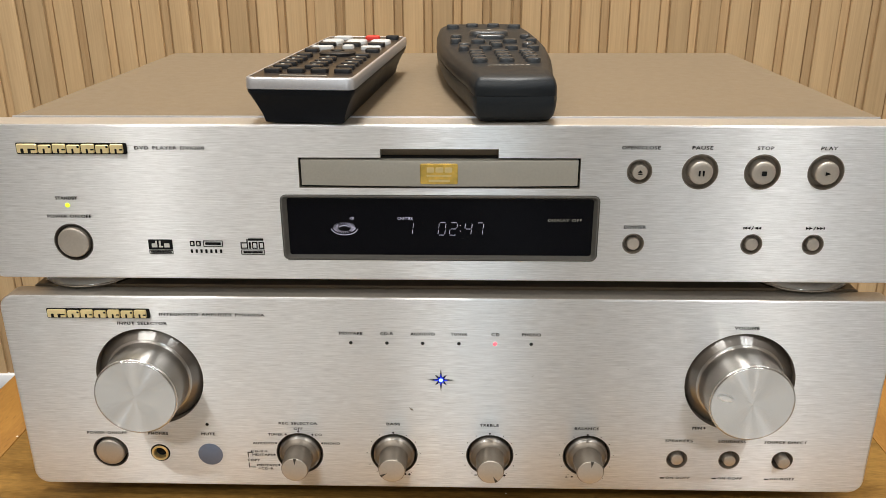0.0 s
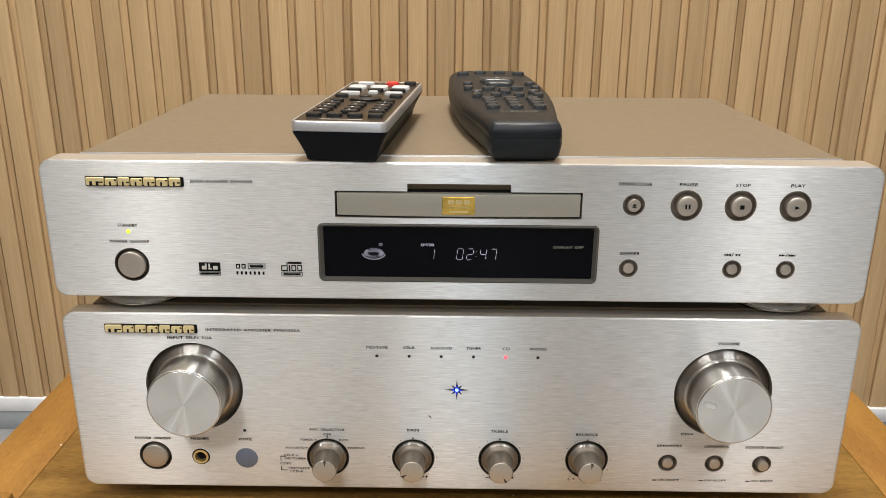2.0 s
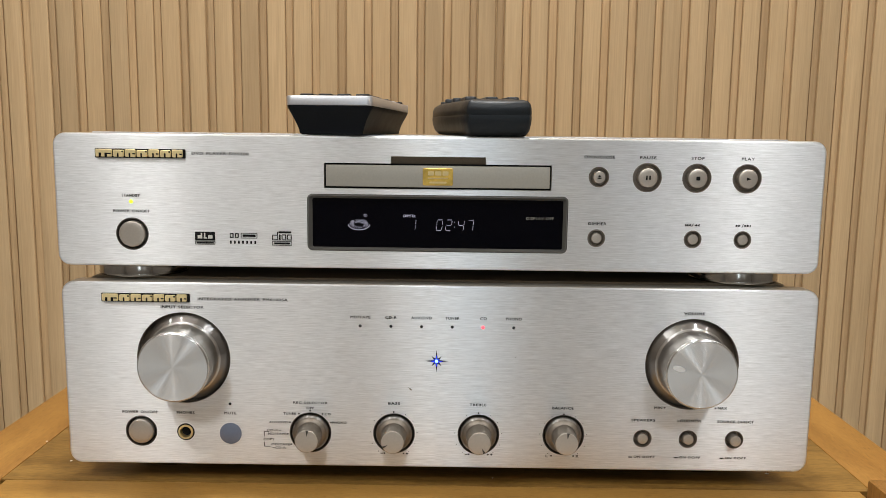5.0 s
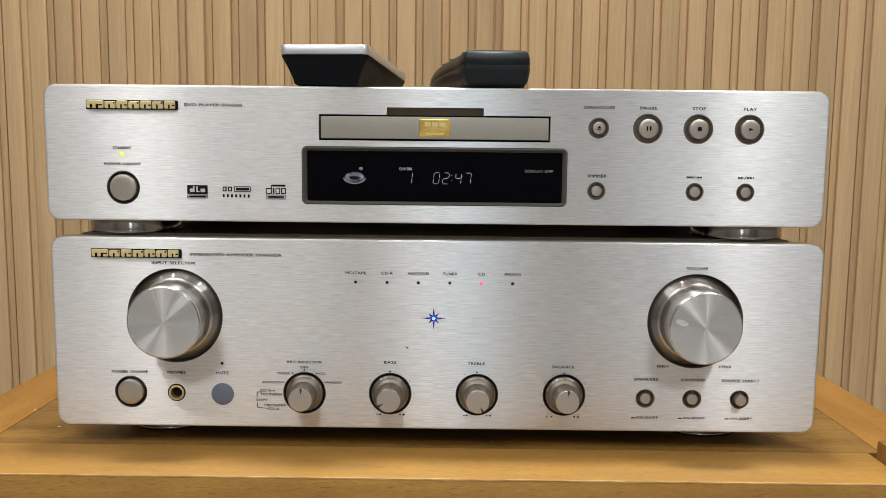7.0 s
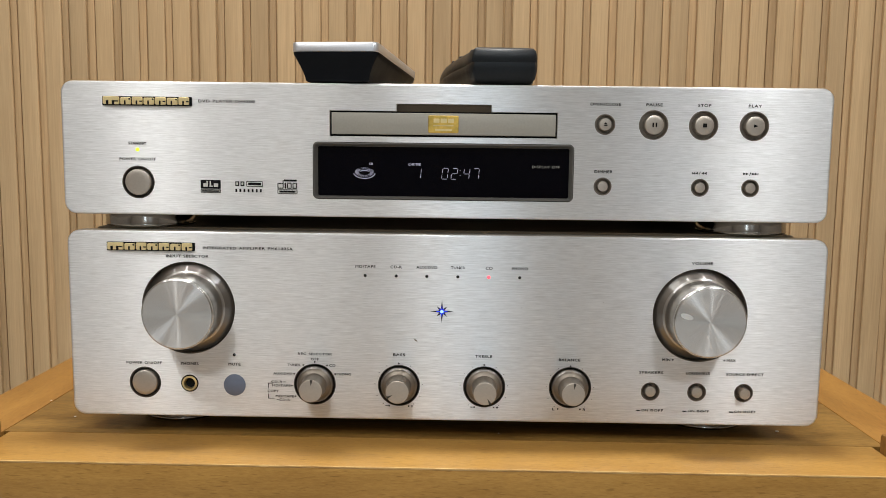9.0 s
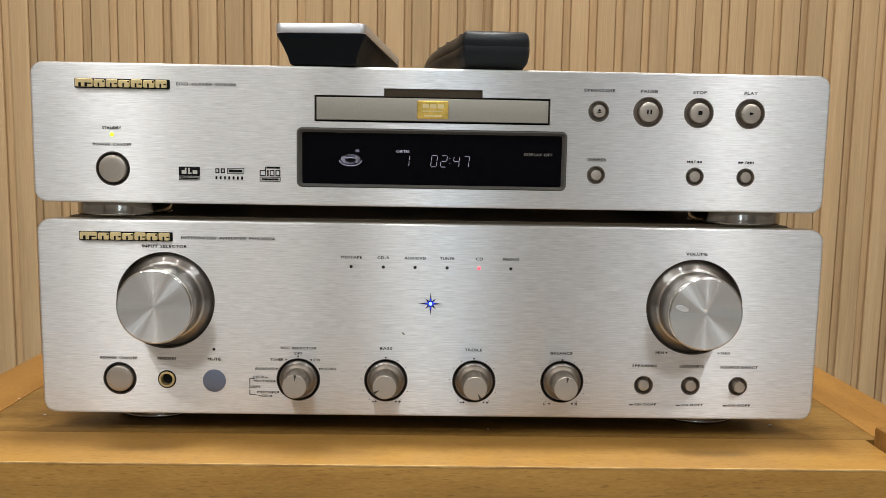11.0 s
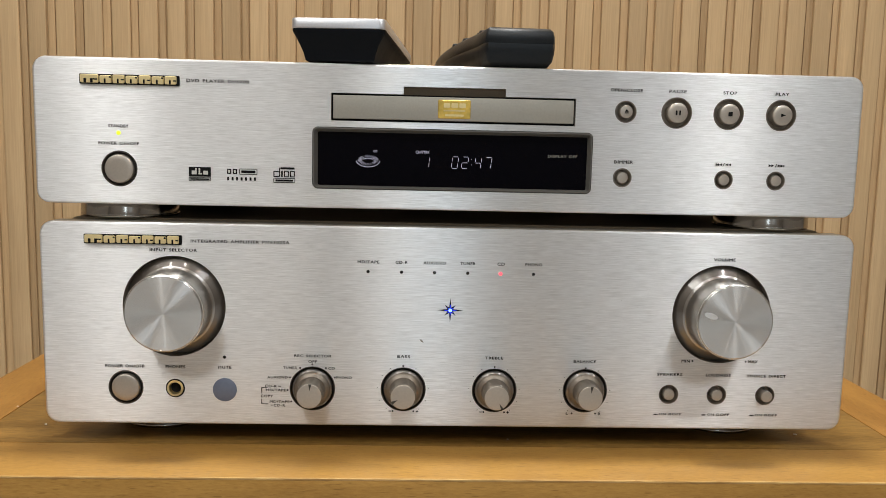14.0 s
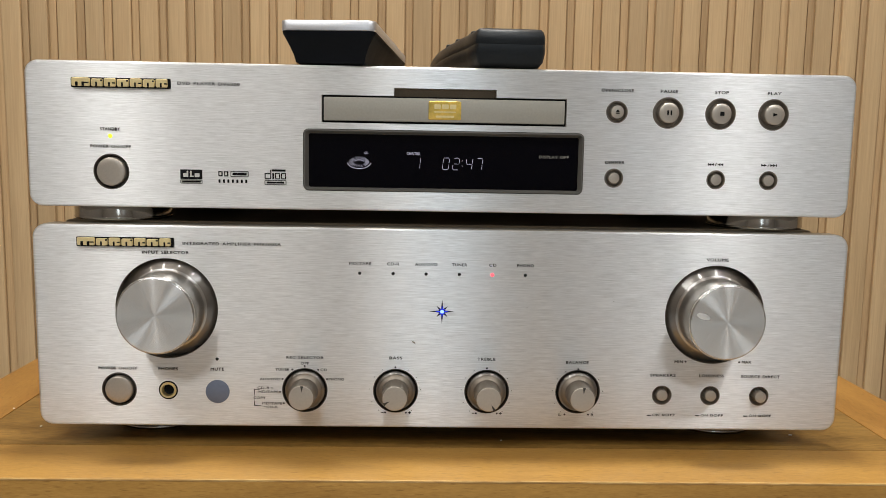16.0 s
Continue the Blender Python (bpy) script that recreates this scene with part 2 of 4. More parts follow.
WALL_STRIP = wood("wall_strip_wood", (0.345, 0.215, 0.103), (0.52, 0.35, 0.185), "z", 55.0, 0.55, 0.16, 0.0, (0.3, 0.68))
WALL_BACK = wood("wall_back_wood", (0.40, 0.255, 0.125), (0.52, 0.35, 0.18), "z", 55.0, 0.6, 0.0, 0.0, (0.3, 0.68))
PAINT = plain("room_paint", (0.30, 0.27, 0.24), 0.7, 0.0, 0.03, 40, 0.1)
CEILING = plain("ceiling_paint", (0.80, 0.79, 0.77), 0.8, 0.0, 0.02, 40, 0.1)
SKIRT = plain("skirting_white", (0.80, 0.80, 0.82), 0.4, 0.0, 0.03, 60, 0.05)
SKIRT_GREY = plain("skirting_grey", (0.33, 0.35, 0.37), 0.45, 0.0, 0.05, 60, 0.05)
TILE = plain("floor_tile", (0.30, 0.30, 0.295), 0.35, 0.0, 0.04, 30, 0.05)
LED_GREEN = glow("led_green", (0.62, 0.95, 0.02), 1.6)
LED_RED = glow("led_red", (1.0, 0.07, 0.09), 2.4)
LED_BLUE = glow("led_blue", (0.01, 0.04, 0.9), 1.3)
LED_CORE = glow("led_core", (0.35, 0.6, 1.0), 1.5)
VFD = glow("display_glow", (0.72, 0.70, 0.90), 0.11)

m, nt, b = material("display_glass")
b.inputs["Base Color"].default_value = (0.0015, 0.0015, 0.003, 1)
b.inputs["Roughness"].default_value = 0.07
b.inputs["Specular IOR Level"].default_value = 0.10
GLASS = m


# ---- building helpers ----
def link_mesh(name, bm, mat, sharp=28.0, recalc=True):
    if recalc:
        bmesh.ops.recalc_face_normals(bm, faces=bm.faces)
    uv = bm.loops.layers.uv.new("UVMap")
    for f in bm.faces:
        for lp in f.loops:
            lp[uv].uv = (lp.vert.co.x, lp.vert.co.z + lp.vert.co.y * 0.3)
    me = bpy.data.meshes.new(name)
    bm.to_mesh(me)
    bm.free()
    me.shade_smooth()
    me.set_sharp_from_angle(angle=radians(sharp))
    me.materials.append(mat)
    return me


def part(name, bm, mat, parent=None, label="", sharp=28.0, recalc=True):
    """One mesh object, under a thing or a part. Coordinates are those of the thing."""
    ob = new(name, link_mesh(name, bm, mat, sharp, recalc))
    if parent is not None:
        ob.parent = parent
    if label:
        ob["label"] = label
    return ob


def thing(name, m, label, category, group=""):
    ob = new(name)
    ob.empty_display_size = 0.02
    ob.matrix_world = m
    return tagged(ob, label, category, group)


def setting(name, bm, mat, label, category):
    return tagged(part(name, bm, mat), label, category, "", "structure")


def rrect(x0, x1, z0, z1, r, n=6, inset=0.0):
    """Rounded rectangle as (a, b) pairs, anticlockwise."""
    x0, x1, z0, z1, r = x0 + inset, x1 - inset, z0 + inset, z1 - inset, max(r - inset, 0.0002)
    pts = []
    for cx, cz, a0 in ((x1 - r, z1 - r, 0), (x0 + r, z1 - r, 90), (x0 + r, z0 + r, 180), (x1 - r, z0 + r, 270)):
        for i in range(n + 1):
            a = radians(a0 + 90 * i / n)
            pts.append((cx + r * math.cos(a), cz + r * math.sin(a)))
    return pts


def circle(x, z, r, n=32):
    return [(x + r * math.cos(math.tau * i / n), z + r * math.sin(math.tau * i / n)) for i in range(n)]


def loft(rings, bm=None, cap0=True, cap1=True):
    """Skin a row of equal rings of 3D points."""
    bm = bm or bmesh.new()
    vs = [[bm.verts.new(p) for p in ring] for ring in rings]
    n = len(vs[0])
    for a, c in zip(vs, vs[1:]):
        for i in range(n):
            bm.faces.new((a[i], a[(i + 1) % n], c[(i + 1) % n], c[i]))
    if cap0:
        bm.faces.new(vs[0])
    if cap1:
        bm.faces.new(vs[-1][::-1])
    return bm


def front_solid(loop_at, steps, bm=None, cap0=True, cap1=True):
    """Solid standing in the xz plane: steps of (inset, y), loop_at(inset) gives its outline."""
    return loft([[(x, y, z) for x, z in loop_at(i)] for i, y in steps], bm, cap0, cap1)


def box(x0, x1, y0, y1, z0, z1, bevel=0.001, bm=None):
    """A block with rounded edges."""
    b = bevel
    rings = [(b, z0), (b * 0.3, z0 + b * 0.3), (0, z0 + b), (0, z1 - b), (b * 0.3, z1 - b * 0.3), (b, z1)]
    return loft([[(x, y, z) for x, y in rrect(x0, x1, y0, y1, max(b, 0.0004), 2, i)] for i, z in rings], bm)


def lathe(x, z, profile, n=40, bm=None, cap0=True, cap1=True):
    """Turned about y at (x, z): profile of (radius, y)."""
    return loft([[(a, y, c) for a, c in circle(x, z, r, n)] for r, y in profile], bm, cap0, cap1)


def fill(loops, y, bm=None):
    """Flat sheet at y with holes."""
    bm = bm or bmesh.new()
    edges = []
    for loop in loops:
        vs = [bm.verts.new((x, y, z)) for x, z in loop]
        edges += [bm.edges.new((vs[i], vs[(i + 1) % len(vs)])) for i in range(len(vs))]
    bmesh.ops.triangle_fill(bm, use_beauty=True, use_dissolve=False, edges=edges, normal=(0, -1, 0))
    return bm


def faceplate(name, x0, x1, z0, z1, r, thick, holes, parent, label):
    """Front plate with rounded edges and true holes."""
    e = 0.0012
    bm = bmesh.new()
    steps = [(e, 0.0), (e * 0.5, e * 0.13), (e * 0.13, e * 0.5), (0, e), (0, thick - 0.0006), (0.0006, thick)]
    front_solid(lambda i: rrect(x0, x1, z0, z1, r, 8, i), steps, bm, False, False)
    fill([rrect(x0, x1, z0, z1, r, 8, e)] + holes, 0.0, bm)
    fill([rrect(x0, x1, z0, z1, r, 8, 0.0006)] + holes, thick, bm)
    for h in holes:
        a = [bm.verts.new((x, 0.0, z)) for x, z in h]
        c = [bm.verts.new((x, thick, z)) for x, z in h]
        for i in range(len(h)):
            j = (i + 1) % len(h)
            bm.faces.new((a[i], c[i], c[j], a[j]))
    bmesh.ops.remove_doubles(bm, verts=bm.verts, dist=0.00001)
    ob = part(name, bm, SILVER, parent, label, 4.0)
    # Side faces take the darkened colour in place of bright lamp reflections.
    ob.data.materials.append(PLATE_EDGE_DIM)
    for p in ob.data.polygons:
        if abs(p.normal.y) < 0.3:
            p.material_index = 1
    return ob


def sheet(pts, y, bm=None, depth=0.0002):
    """A thin raised shape of printed ink or inlay."""
    return front_solid(lambda i: pts, [(0, y), (0, y + depth)], bm)


def lettering(name, body, x, z, width, height, y, mat, parent, label="", bold=0.075):
    """Writing in the built-in font, centred at x, z, with its true width and height."""
    cu = bpy.data.curves.new(name, "FONT")
    cu.body, cu.resolution_u, cu.offset = body, 3, 0.0
    cu.space_character, cu.space_word = 1.14, 1.35
    tmp = bpy.data.objects.new(name, cu)
    scene.collection.objects.link(tmp)
    bpy.context.view_layer.update()
    me = bpy.data.meshes.new_from_object(tmp.evaluated_get(bpy.context.evaluated_depsgraph_get()))
    bpy.data.objects.remove(tmp)
    xs = [v.co.x for v in me.vertices]
    ys = [v.co.y for v in me.vertices]
    w, h = max(xs) - min(xs), max(ys) - min(ys)
    cx, cy = (max(xs) + min(xs)) / 2, (max(ys) + min(ys)) / 2
    bm = bmesh.new()
    height *= 0.93
    for k, (shift, rise) in enumerate(((-0.5, 0.0), (0.5, 0.0), (0.0, -0.4), (0.0, 0.4))):
        bm.from_mesh(me)
        for v in list(bm.verts)[-len(me.vertices):]:
            v.co = (x + (v.co.x - cx) / w * width + shift * height * bold, y - 0.00001 * k, z + (v.co.y - cy) / h * height + rise * height * bold)
    bm.to_mesh(me)
    bm.free()
    me.materials.clear()
    me.materials.append(mat)
    ob = new(name, me)
    ob.parent = parent
    ob["label"] = label or "small dark printed lettering"
    return ob


def brand_plate(x0, x1, z0, z1, y, parent):
    """Raised gilt emblem: seven plain heavy blocks with dark slots on a dark backing."""
    badge = part("badge", front_solid(lambda i: rrect(x0 - 0.0007, x1 + 0.0007, z0 - 0.0006, z1 + 0.0003, 0.0006, 3, i),
                                      [(0.0002, y - 0.0007), (0, y - 0.0005), (0, y)]), BLACK, parent, "dark backing of a raised gilt emblem")
    h, step = z1 - z0, (x1 - x0) / 7.5
    x = x0
    for k in range(7):
        w = step * (1.5 if k == 0 else 1.0)
        low, high = (z0, z1 - h * (0.10 if k % 2 else 0.0))
        block = part("emblem_shape", front_solid(lambda q: rrect(x, x + w - step * 0.10, low, high, 0.0007, 3, q),
                                                 [(0.00025, y - 0.0018), (0, y - 0.0014), (0, y - 0.0004)]), GILT, badge, "raised gilt block")
        slots = [(c - 0.07, c + 0.07, 0.0, 0.52) for c in ((0.27, 0.60) if k == 0 else (0.42,))]
        slots.append((0.74, 0.90, 0.60, 0.82) if k % 2 else (0.66, 0.90, 0.34, 0.50))
        for u0, u1, v0, v1 in slots:
            part("emblem_slot", sheet(rrect(x + u0 * w, x + u1 * w, low + v0 * h, low + v1 * h, 0.0002, 2), y - 0.00186, None, 0.0001), BLACK, block)
        x += w
    return badge


def bore(x, z, r_out, depth, parent, mat=None, lip=0.0006):
    """Recess behind a round hole: bright lip, dark wall and floor."""
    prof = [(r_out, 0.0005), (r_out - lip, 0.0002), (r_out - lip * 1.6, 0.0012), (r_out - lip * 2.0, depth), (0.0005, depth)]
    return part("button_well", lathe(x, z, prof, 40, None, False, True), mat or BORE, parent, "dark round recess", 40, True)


def button(name, x, z, r, y_front, depth, parent, mat, label):
    prof = [(0.0002, y_front - 0.0002), (r * 0.6, y_front - 0.00015), (r * 0.9, y_front), (r * 0.97, y_front + 0.0003), (r, y_front + 0.0008), (r, depth)]
    return part(name, lathe(x, z, prof, 40), mat, parent, label, 40)


def led(x, z, r, parent, mat, label):
    return part("indicator", lathe(x, z, [(0.0001, -0.0006), (r * 0.6, -0.0005), (r, -0.0001), (r, 0.001)], 16), mat, parent, label, 50)


def dot(x, z, parent, r=0.00042):
    return part("scale_dot", sheet(circle(x, z, r, 10), -0.0003), INK, parent)


def tri(cx, cz, w, h):
    return [(cx - w / 2, cz - h / 2), (cx + w / 2, cz), (cx - w / 2, cz + h / 2)]


def case(name, x0, x1, y0, y1, z0, z1, parent):
    """Sheet-steel cover with softly folded long edges."""
    r = 0.003
    prof = rrect(x0, x1, z0, z1, r, 4)
    return part(name, loft([[(x, y, z) for x, z in prof] for y in (y0, y1)]), TAUPE, parent, "taupe painted steel cover")


def foot(x, y, z0, z1, r, parent):
    """Low round foot with a polished rim."""
    rings = [(r * 0.985, z0), (r, z0 + 0.0004), (r, z1 - 0.002), (r * 0.97, z1 - 0.0008), (r * 0.8, z1)]
    pts = [[(x + q * math.cos(math.tau * i / 48), y + q * math.sin(math.tau * i / 48), z) for i in range(48)] for q, z in rings]
    body = part("foot", loft(pts), FOOT_METAL, parent, "round dark metal foot with a polished silver rim", 40)
    rim = [(r * 1.0, z0 + 0.0004), (r * 1.006, z0 + 0.0008), (r * 1.006, z0 + 0.0013), (r * 1.0, z0 + 0.0017)]
    pts = [[(x + q * math.cos(math.tau * i / 48), y + q * math.sin(math.tau * i / 48), z) for i in range(48)] for q, z in rim]
    part("rim", loft(pts, None, False, False), FOOT_METAL, body, "polished silver rim", 40)
    return body


# ---- room ----
ROOM = (-2.2, 2.2, -3.2, 0.60, -0.305, 2.08)
X0, X1, Y0, Y1, Z0, Z1 = ROOM
setting("floor", box(X0, X1, Y0, Y1 + 0.1, Z0 - 0.06, Z0), TILE, "pale glossy tiled floor", "floor")
setting("ceiling", box(X0, X1, Y0, Y1 + 0.1, Z1, Z1 + 0.06), CEILING, "plain white painted ceiling", "ceiling")
setting("wall_west", box(X0 - 0.08, X0, Y0, Y1 + 0.1, Z0, Z1), PAINT, "plain pale painted wall", "wall")
setting("wall_east", box(X1, X1 + 0.08, Y0, Y1 + 0.1, Z0, Z1), PAINT, "plain pale painted wall", "wall")
setting("wall_south", box(X0 - 0.08, X1 + 0.08, Y0 - 0.08, Y0, Z0, Z1), PAINT, "plain pale painted wall", "wall")
wall = setting("wall_north", box(X0, X1, 0.590, 0.660, -0.2555, Z1), WALL_BACK, "wall clad with upright light wooden slats and grooves", "wall")
setting("baseboard", box(X0, X1, 0.583, 0.660, -0.2767, -0.2557, 0.002), SKIRT, "white skirting strip along the slatted wall", "skirting")
setting("trim", box(X0, X1, 0.584, 0.660, -0.3049, -0.2769, 0.001), SKIRT_GREY, "grey plinth strip under the white skirting", "skirting")

# low wooden table
T = thing("low_table", pose(0, 0, Z0), "low golden oak table with a framed panel top", "table")
up = -Z0


def tb(*a, **k):
    """A table block, given in room heights."""
    x0, x1, y0, y1, z0, z1, bv = a
    return box(x0, x1, y0, y1, z0 + up, z1 + up, bv)


TX, TF, TB = 0.303, -0.0480, 0.435
part("panel", tb(-0.2608, 0.2608, -0.0008, 0.3928, -0.022, -0.0003, 0.0003), TABLE_IN, T, "darker figured oak panel inside the border, with shade darkened into its colour")
part("front_rail", tb(-0.2575, 0.2535, TF, -0.0010, -0.034, 0.0, 0.0012), TABLE, T)
part("back_rail", tb(-0.2575, 0.2535, 0.393, TB, -0.034, 0.0, 0.0012), TABLE, T)
for s in (-1, 1):
    a, c = sorted((s * 0.261, s * TX))
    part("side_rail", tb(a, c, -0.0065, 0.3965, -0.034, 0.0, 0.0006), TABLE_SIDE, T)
    a, c = (-TX, -0.258) if s < 0 else (0.254, TX)
    for ya, yb in ((TF, -0.007), (0.397, TB)):
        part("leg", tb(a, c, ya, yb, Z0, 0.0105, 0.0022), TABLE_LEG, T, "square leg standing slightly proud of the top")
# Thin strip that draws the worn edge together with its bright highlight line.
part("worn_edge", box(-0.2574, 0.2534, TF - 0.0002, TF + 0.0010, up - 0.0010, up + 0.0002, 0.0004), WORN_LIT, T, "worn front edge of the border with its highlight coloured in")
part("apron", tb(-0.2575, 0.2575, -0.034, -0.016, -0.12, -0.0345, 0.001), TABLE, T)


# ---- amplifier ----
A = thing("amplifier", pose(0, 0, 0), "silver brushed aluminium stereo amplifier with two large knobs", "amplifier")
AX, AZ0, AZ1 = 0.2200, 0.0106, 0.1212
BIG = ((-0.1485, 0.076), (0.1497, 0.0760))
SMALL = ((-0.0745, 0.0314, 4.0), (-0.0248, 0.0315, -118.0), (0.0254, 0.0315, 152.0), (0.0758, 0.0319, 6.0))
PUSH = ((0.1228, 0.0304, -0.0008), (0.1498, 0.0304, -0.0012), (0.1772, 0.0304, -0.0028))
holes = [circle(x, z, 0.0274, 64) for x, z in BIG] + [circle(x, z, 0.0124, 40) for x, z, _ in SMALL]
holes += [circle(x, z, 0.0055, 32) for x, z, _ in PUSH] + [circle(-0.1752, 0.0310, 0.0094, 40), circle(-0.1487, 0.0308, 0.0052, 32)]
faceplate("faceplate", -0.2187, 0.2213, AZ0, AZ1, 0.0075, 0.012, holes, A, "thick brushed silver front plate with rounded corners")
case("cover", -0.2065, 0.2065, 0.0123, 0.345, AZ0 + 0.002, AZ1 + 0.0012, A)
# Unseen black sheet, added to cut bounced light under the amplifier.
part("added_underside", box(-0.2055, 0.2055, 0.0125, 0.344, AZ0 + 0.0008, AZ0 + 0.0016, 0.0002), BLACK, A, "unseen black sheet added underneath to keep the gap dark")
for s in (-1, 1):
    for y in (0.0505, 0.300):
        foot(s * 0.167, y, 0.0, AZ0 + 0.003, 0.0275, A)

for k, (x, z) in enumerate(BIG):
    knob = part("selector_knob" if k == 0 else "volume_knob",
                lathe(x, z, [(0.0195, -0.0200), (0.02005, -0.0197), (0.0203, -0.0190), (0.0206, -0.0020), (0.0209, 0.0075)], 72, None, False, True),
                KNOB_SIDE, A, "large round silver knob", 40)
    part("cap", lathe(x, z, [(0.00005, -0.02005), (0.0195, -0.0200)], 72, None, True, False), SPUN, knob, "spun aluminium face with radial sheen", 40)
    part("bevel_ring", lathe(x, z, [(0.0194, -0.02006), (0.0202, -0.0196), (0.02045, -0.0190), (0.0203, -0.0186)], 72, None, False, False), SPUN, knob, "bright bevelled rim", 60)
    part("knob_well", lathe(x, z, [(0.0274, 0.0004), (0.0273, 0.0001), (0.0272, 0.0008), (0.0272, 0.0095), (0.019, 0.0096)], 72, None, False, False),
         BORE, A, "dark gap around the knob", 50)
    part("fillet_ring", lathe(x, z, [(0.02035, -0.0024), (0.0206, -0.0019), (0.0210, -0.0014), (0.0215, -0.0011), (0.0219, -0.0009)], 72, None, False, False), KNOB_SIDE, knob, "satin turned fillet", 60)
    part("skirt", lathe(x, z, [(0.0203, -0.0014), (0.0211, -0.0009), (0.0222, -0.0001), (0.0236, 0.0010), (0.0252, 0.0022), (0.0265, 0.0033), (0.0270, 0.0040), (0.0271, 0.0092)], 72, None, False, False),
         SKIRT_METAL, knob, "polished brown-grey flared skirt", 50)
    if k == 1:
        bm = bmesh.new()
        prof = [(1.0, -0.0202), (0.7, -0.0204), (0.05, -0.0203)]
        rings = []
        for q, y in prof:
            rings.append([(x - 0.0132 + 0.0036 * q * math.cos(a) + 0, y, z + 0.0032 - 0.25 * 0.0036 * q * math.cos(a) + 0.0016 * q * math.sin(a))
                          for a in [math.tau * i / 24 for i in range(24)]])
        part("pointer_dimple", loft(rings, bm, False, True), DIMPLE, knob, "scooped pointer mark with its reflection put into a pale colour", 60)

for x, z, turn in SMALL:
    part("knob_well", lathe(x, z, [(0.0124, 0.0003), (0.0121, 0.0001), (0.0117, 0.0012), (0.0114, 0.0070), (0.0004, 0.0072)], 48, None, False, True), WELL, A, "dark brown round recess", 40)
    knob = part("tone_knob", lathe(x, z, [(0.0064, -0.0146), (0.0068, -0.0143), (0.0070, -0.0136), (0.0073, -0.0060), (0.0077, -0.0012), (0.0082, -0.0004)], 48, None, False, False),
                BARREL, A, "small champagne rotary knob", 22)
    part("knob_face", lathe(x, z, [(0.00005, -0.0148), (0.0058, -0.0148), (0.0064, -0.0147), (0.0068, -0.0142)], 48, None, True, False), CHAMPAGNE, knob, "satin champagne knob face", 22)
    part("collar", lathe(x, z, [(0.0074, -0.0034), (0.0086, -0.0028), (0.0098, -0.0014), (0.0106, 0.0002), (0.0105, 0.0060)], 48, None, False, False), BARREL, knob, "dark champagne collar", 40)
    part("collar_ring", lathe(x, z, [(0.0098, -0.0017), (0.0103, -0.0012), (0.0108, -0.0003), (0.01085, 0.0006)], 48, None, False, False), KNOB_SIDE, knob, "thin bright ring", 60)
    a = radians(turn)
    px, pz = math.sin(a), math.cos(a)
    w = [(x + px * 0.0030 , z + pz * 0.0030), (x + px * 0.0066 - pz * 0.0008, z + pz * 0.0066 + px * 0.0008), (x + px * 0.0066 + pz * 0.0008, z + pz * 0.0066 - px * 0.0008)]
    part("pointer_notch", sheet(w, -0.01495, None, 0.0006), NOTCH, knob, "dark wedge-shaped pointer notch")

bore(-0.1752, 0.0310, 0.0094, 0.006, A, WELL)
button("power_button", -0.1752, 0.0310, 0.0075, -0.0012, 0.006, A, CHAMPAGNE, "round champagne power button")
for x, z, yf in PUSH:
    bore(x, z, 0.0055, 0.0060, A, WELL_MID, 0.0003)
    button("push_button", x, z, 0.0032, yf, 0.0062, A, CHAMPAGNE, "small round champagne push switch")
jack = part("headphone_socket", lathe(-0.1487, 0.0308, [(0.0052, 0.0001), (0.0050, -0.0003), (0.0045, -0.0003)], 36, None, False, False), BLACK, A, "headphone socket with a gilt ring", 40)
part("gilt_ring", lathe(-0.1487, 0.0308, [(0.0045, -0.0004), (0.0042, -0.0009), (0.0034, -0.0008), (0.0030, 0.0002), (0.0029, 0.004)], 36, None, False, False), GOLD, jack, "gilt threaded ring", 40)
part("socket_hole", lathe(-0.1487, 0.0308, [(0.0030, 0.0022), (0.0002, 0.0034)], 24, None, False, True), BLACK, jack)
part("remote_sensor", lathe(-0.1220, 0.0302, [(0.0001, -0.0005), (0.0060, -0.0005), (0.0065, -0.0002), (0.0066, 0.0006)], 40), SENSOR, A, "round blue-grey sensor window", 40)

brand_plate(-0.1945, -0.1445, 0.1100, 0.1142, 0.0, A)
TXT = 0.00168
for body, x, z, w in (("INTEGRATED AMPLIFIER PM6100SA", -113.0, 111.6, 52.2), ("INPUT SELECTOR", -148.4, 106.6, 24.8), ("VOLUME", 149.5, 106.6, 12.0),
                      ("MD/TAPE", -44.6, 102.0, 11.6), ("CD-R", -26.8, 102.0, 6.5), ("AUX/DVD", -9.0, 102.0, 12.0), ("TUNER", 9.0, 102.0, 8.1),
                      ("CD", 27.0, 102.0, 3.9), ("PHONO", 44.8, 102.0, 9.1), ("POWER ON/OFF", -175.5, 42.9, 20.8), ("PHONES", -148.4, 42.8, 10.4), ("MUTE", -121.9, 42.8, 7.1)):
    lettering("printed_word", body, x / 1000, z / 1000, w / 1000, TXT, -0.0003, INK, A)
for body, x, z, w in (("REC SELECTOR", -74.3, 49.8, 20.1), ("OFF", -74.4, 46.6, 4.5), ("TUNER", -86.6, 43.0, 7.5), ("CD", -64.1, 43.0, 3.6), ("AUX/DVD", -93.4, 37.6, 11.0),
                      ("PHONO", -57.2, 37.8, 8.4), ("CD-R", -97.0, 32.6, 6.4), ("MD/TAPE", -94.3, 30.4, 10.7), ("COPY", -99.2, 27.0, 6.5), ("MD/TAPE", -92.3, 23.9, 10.7), ("CD-R", -92.4, 21.8, 6.2)):
    lettering("printed_word", body, x / 1000, z / 1000, w / 1000, 0.00145, -0.0003, INK, A)
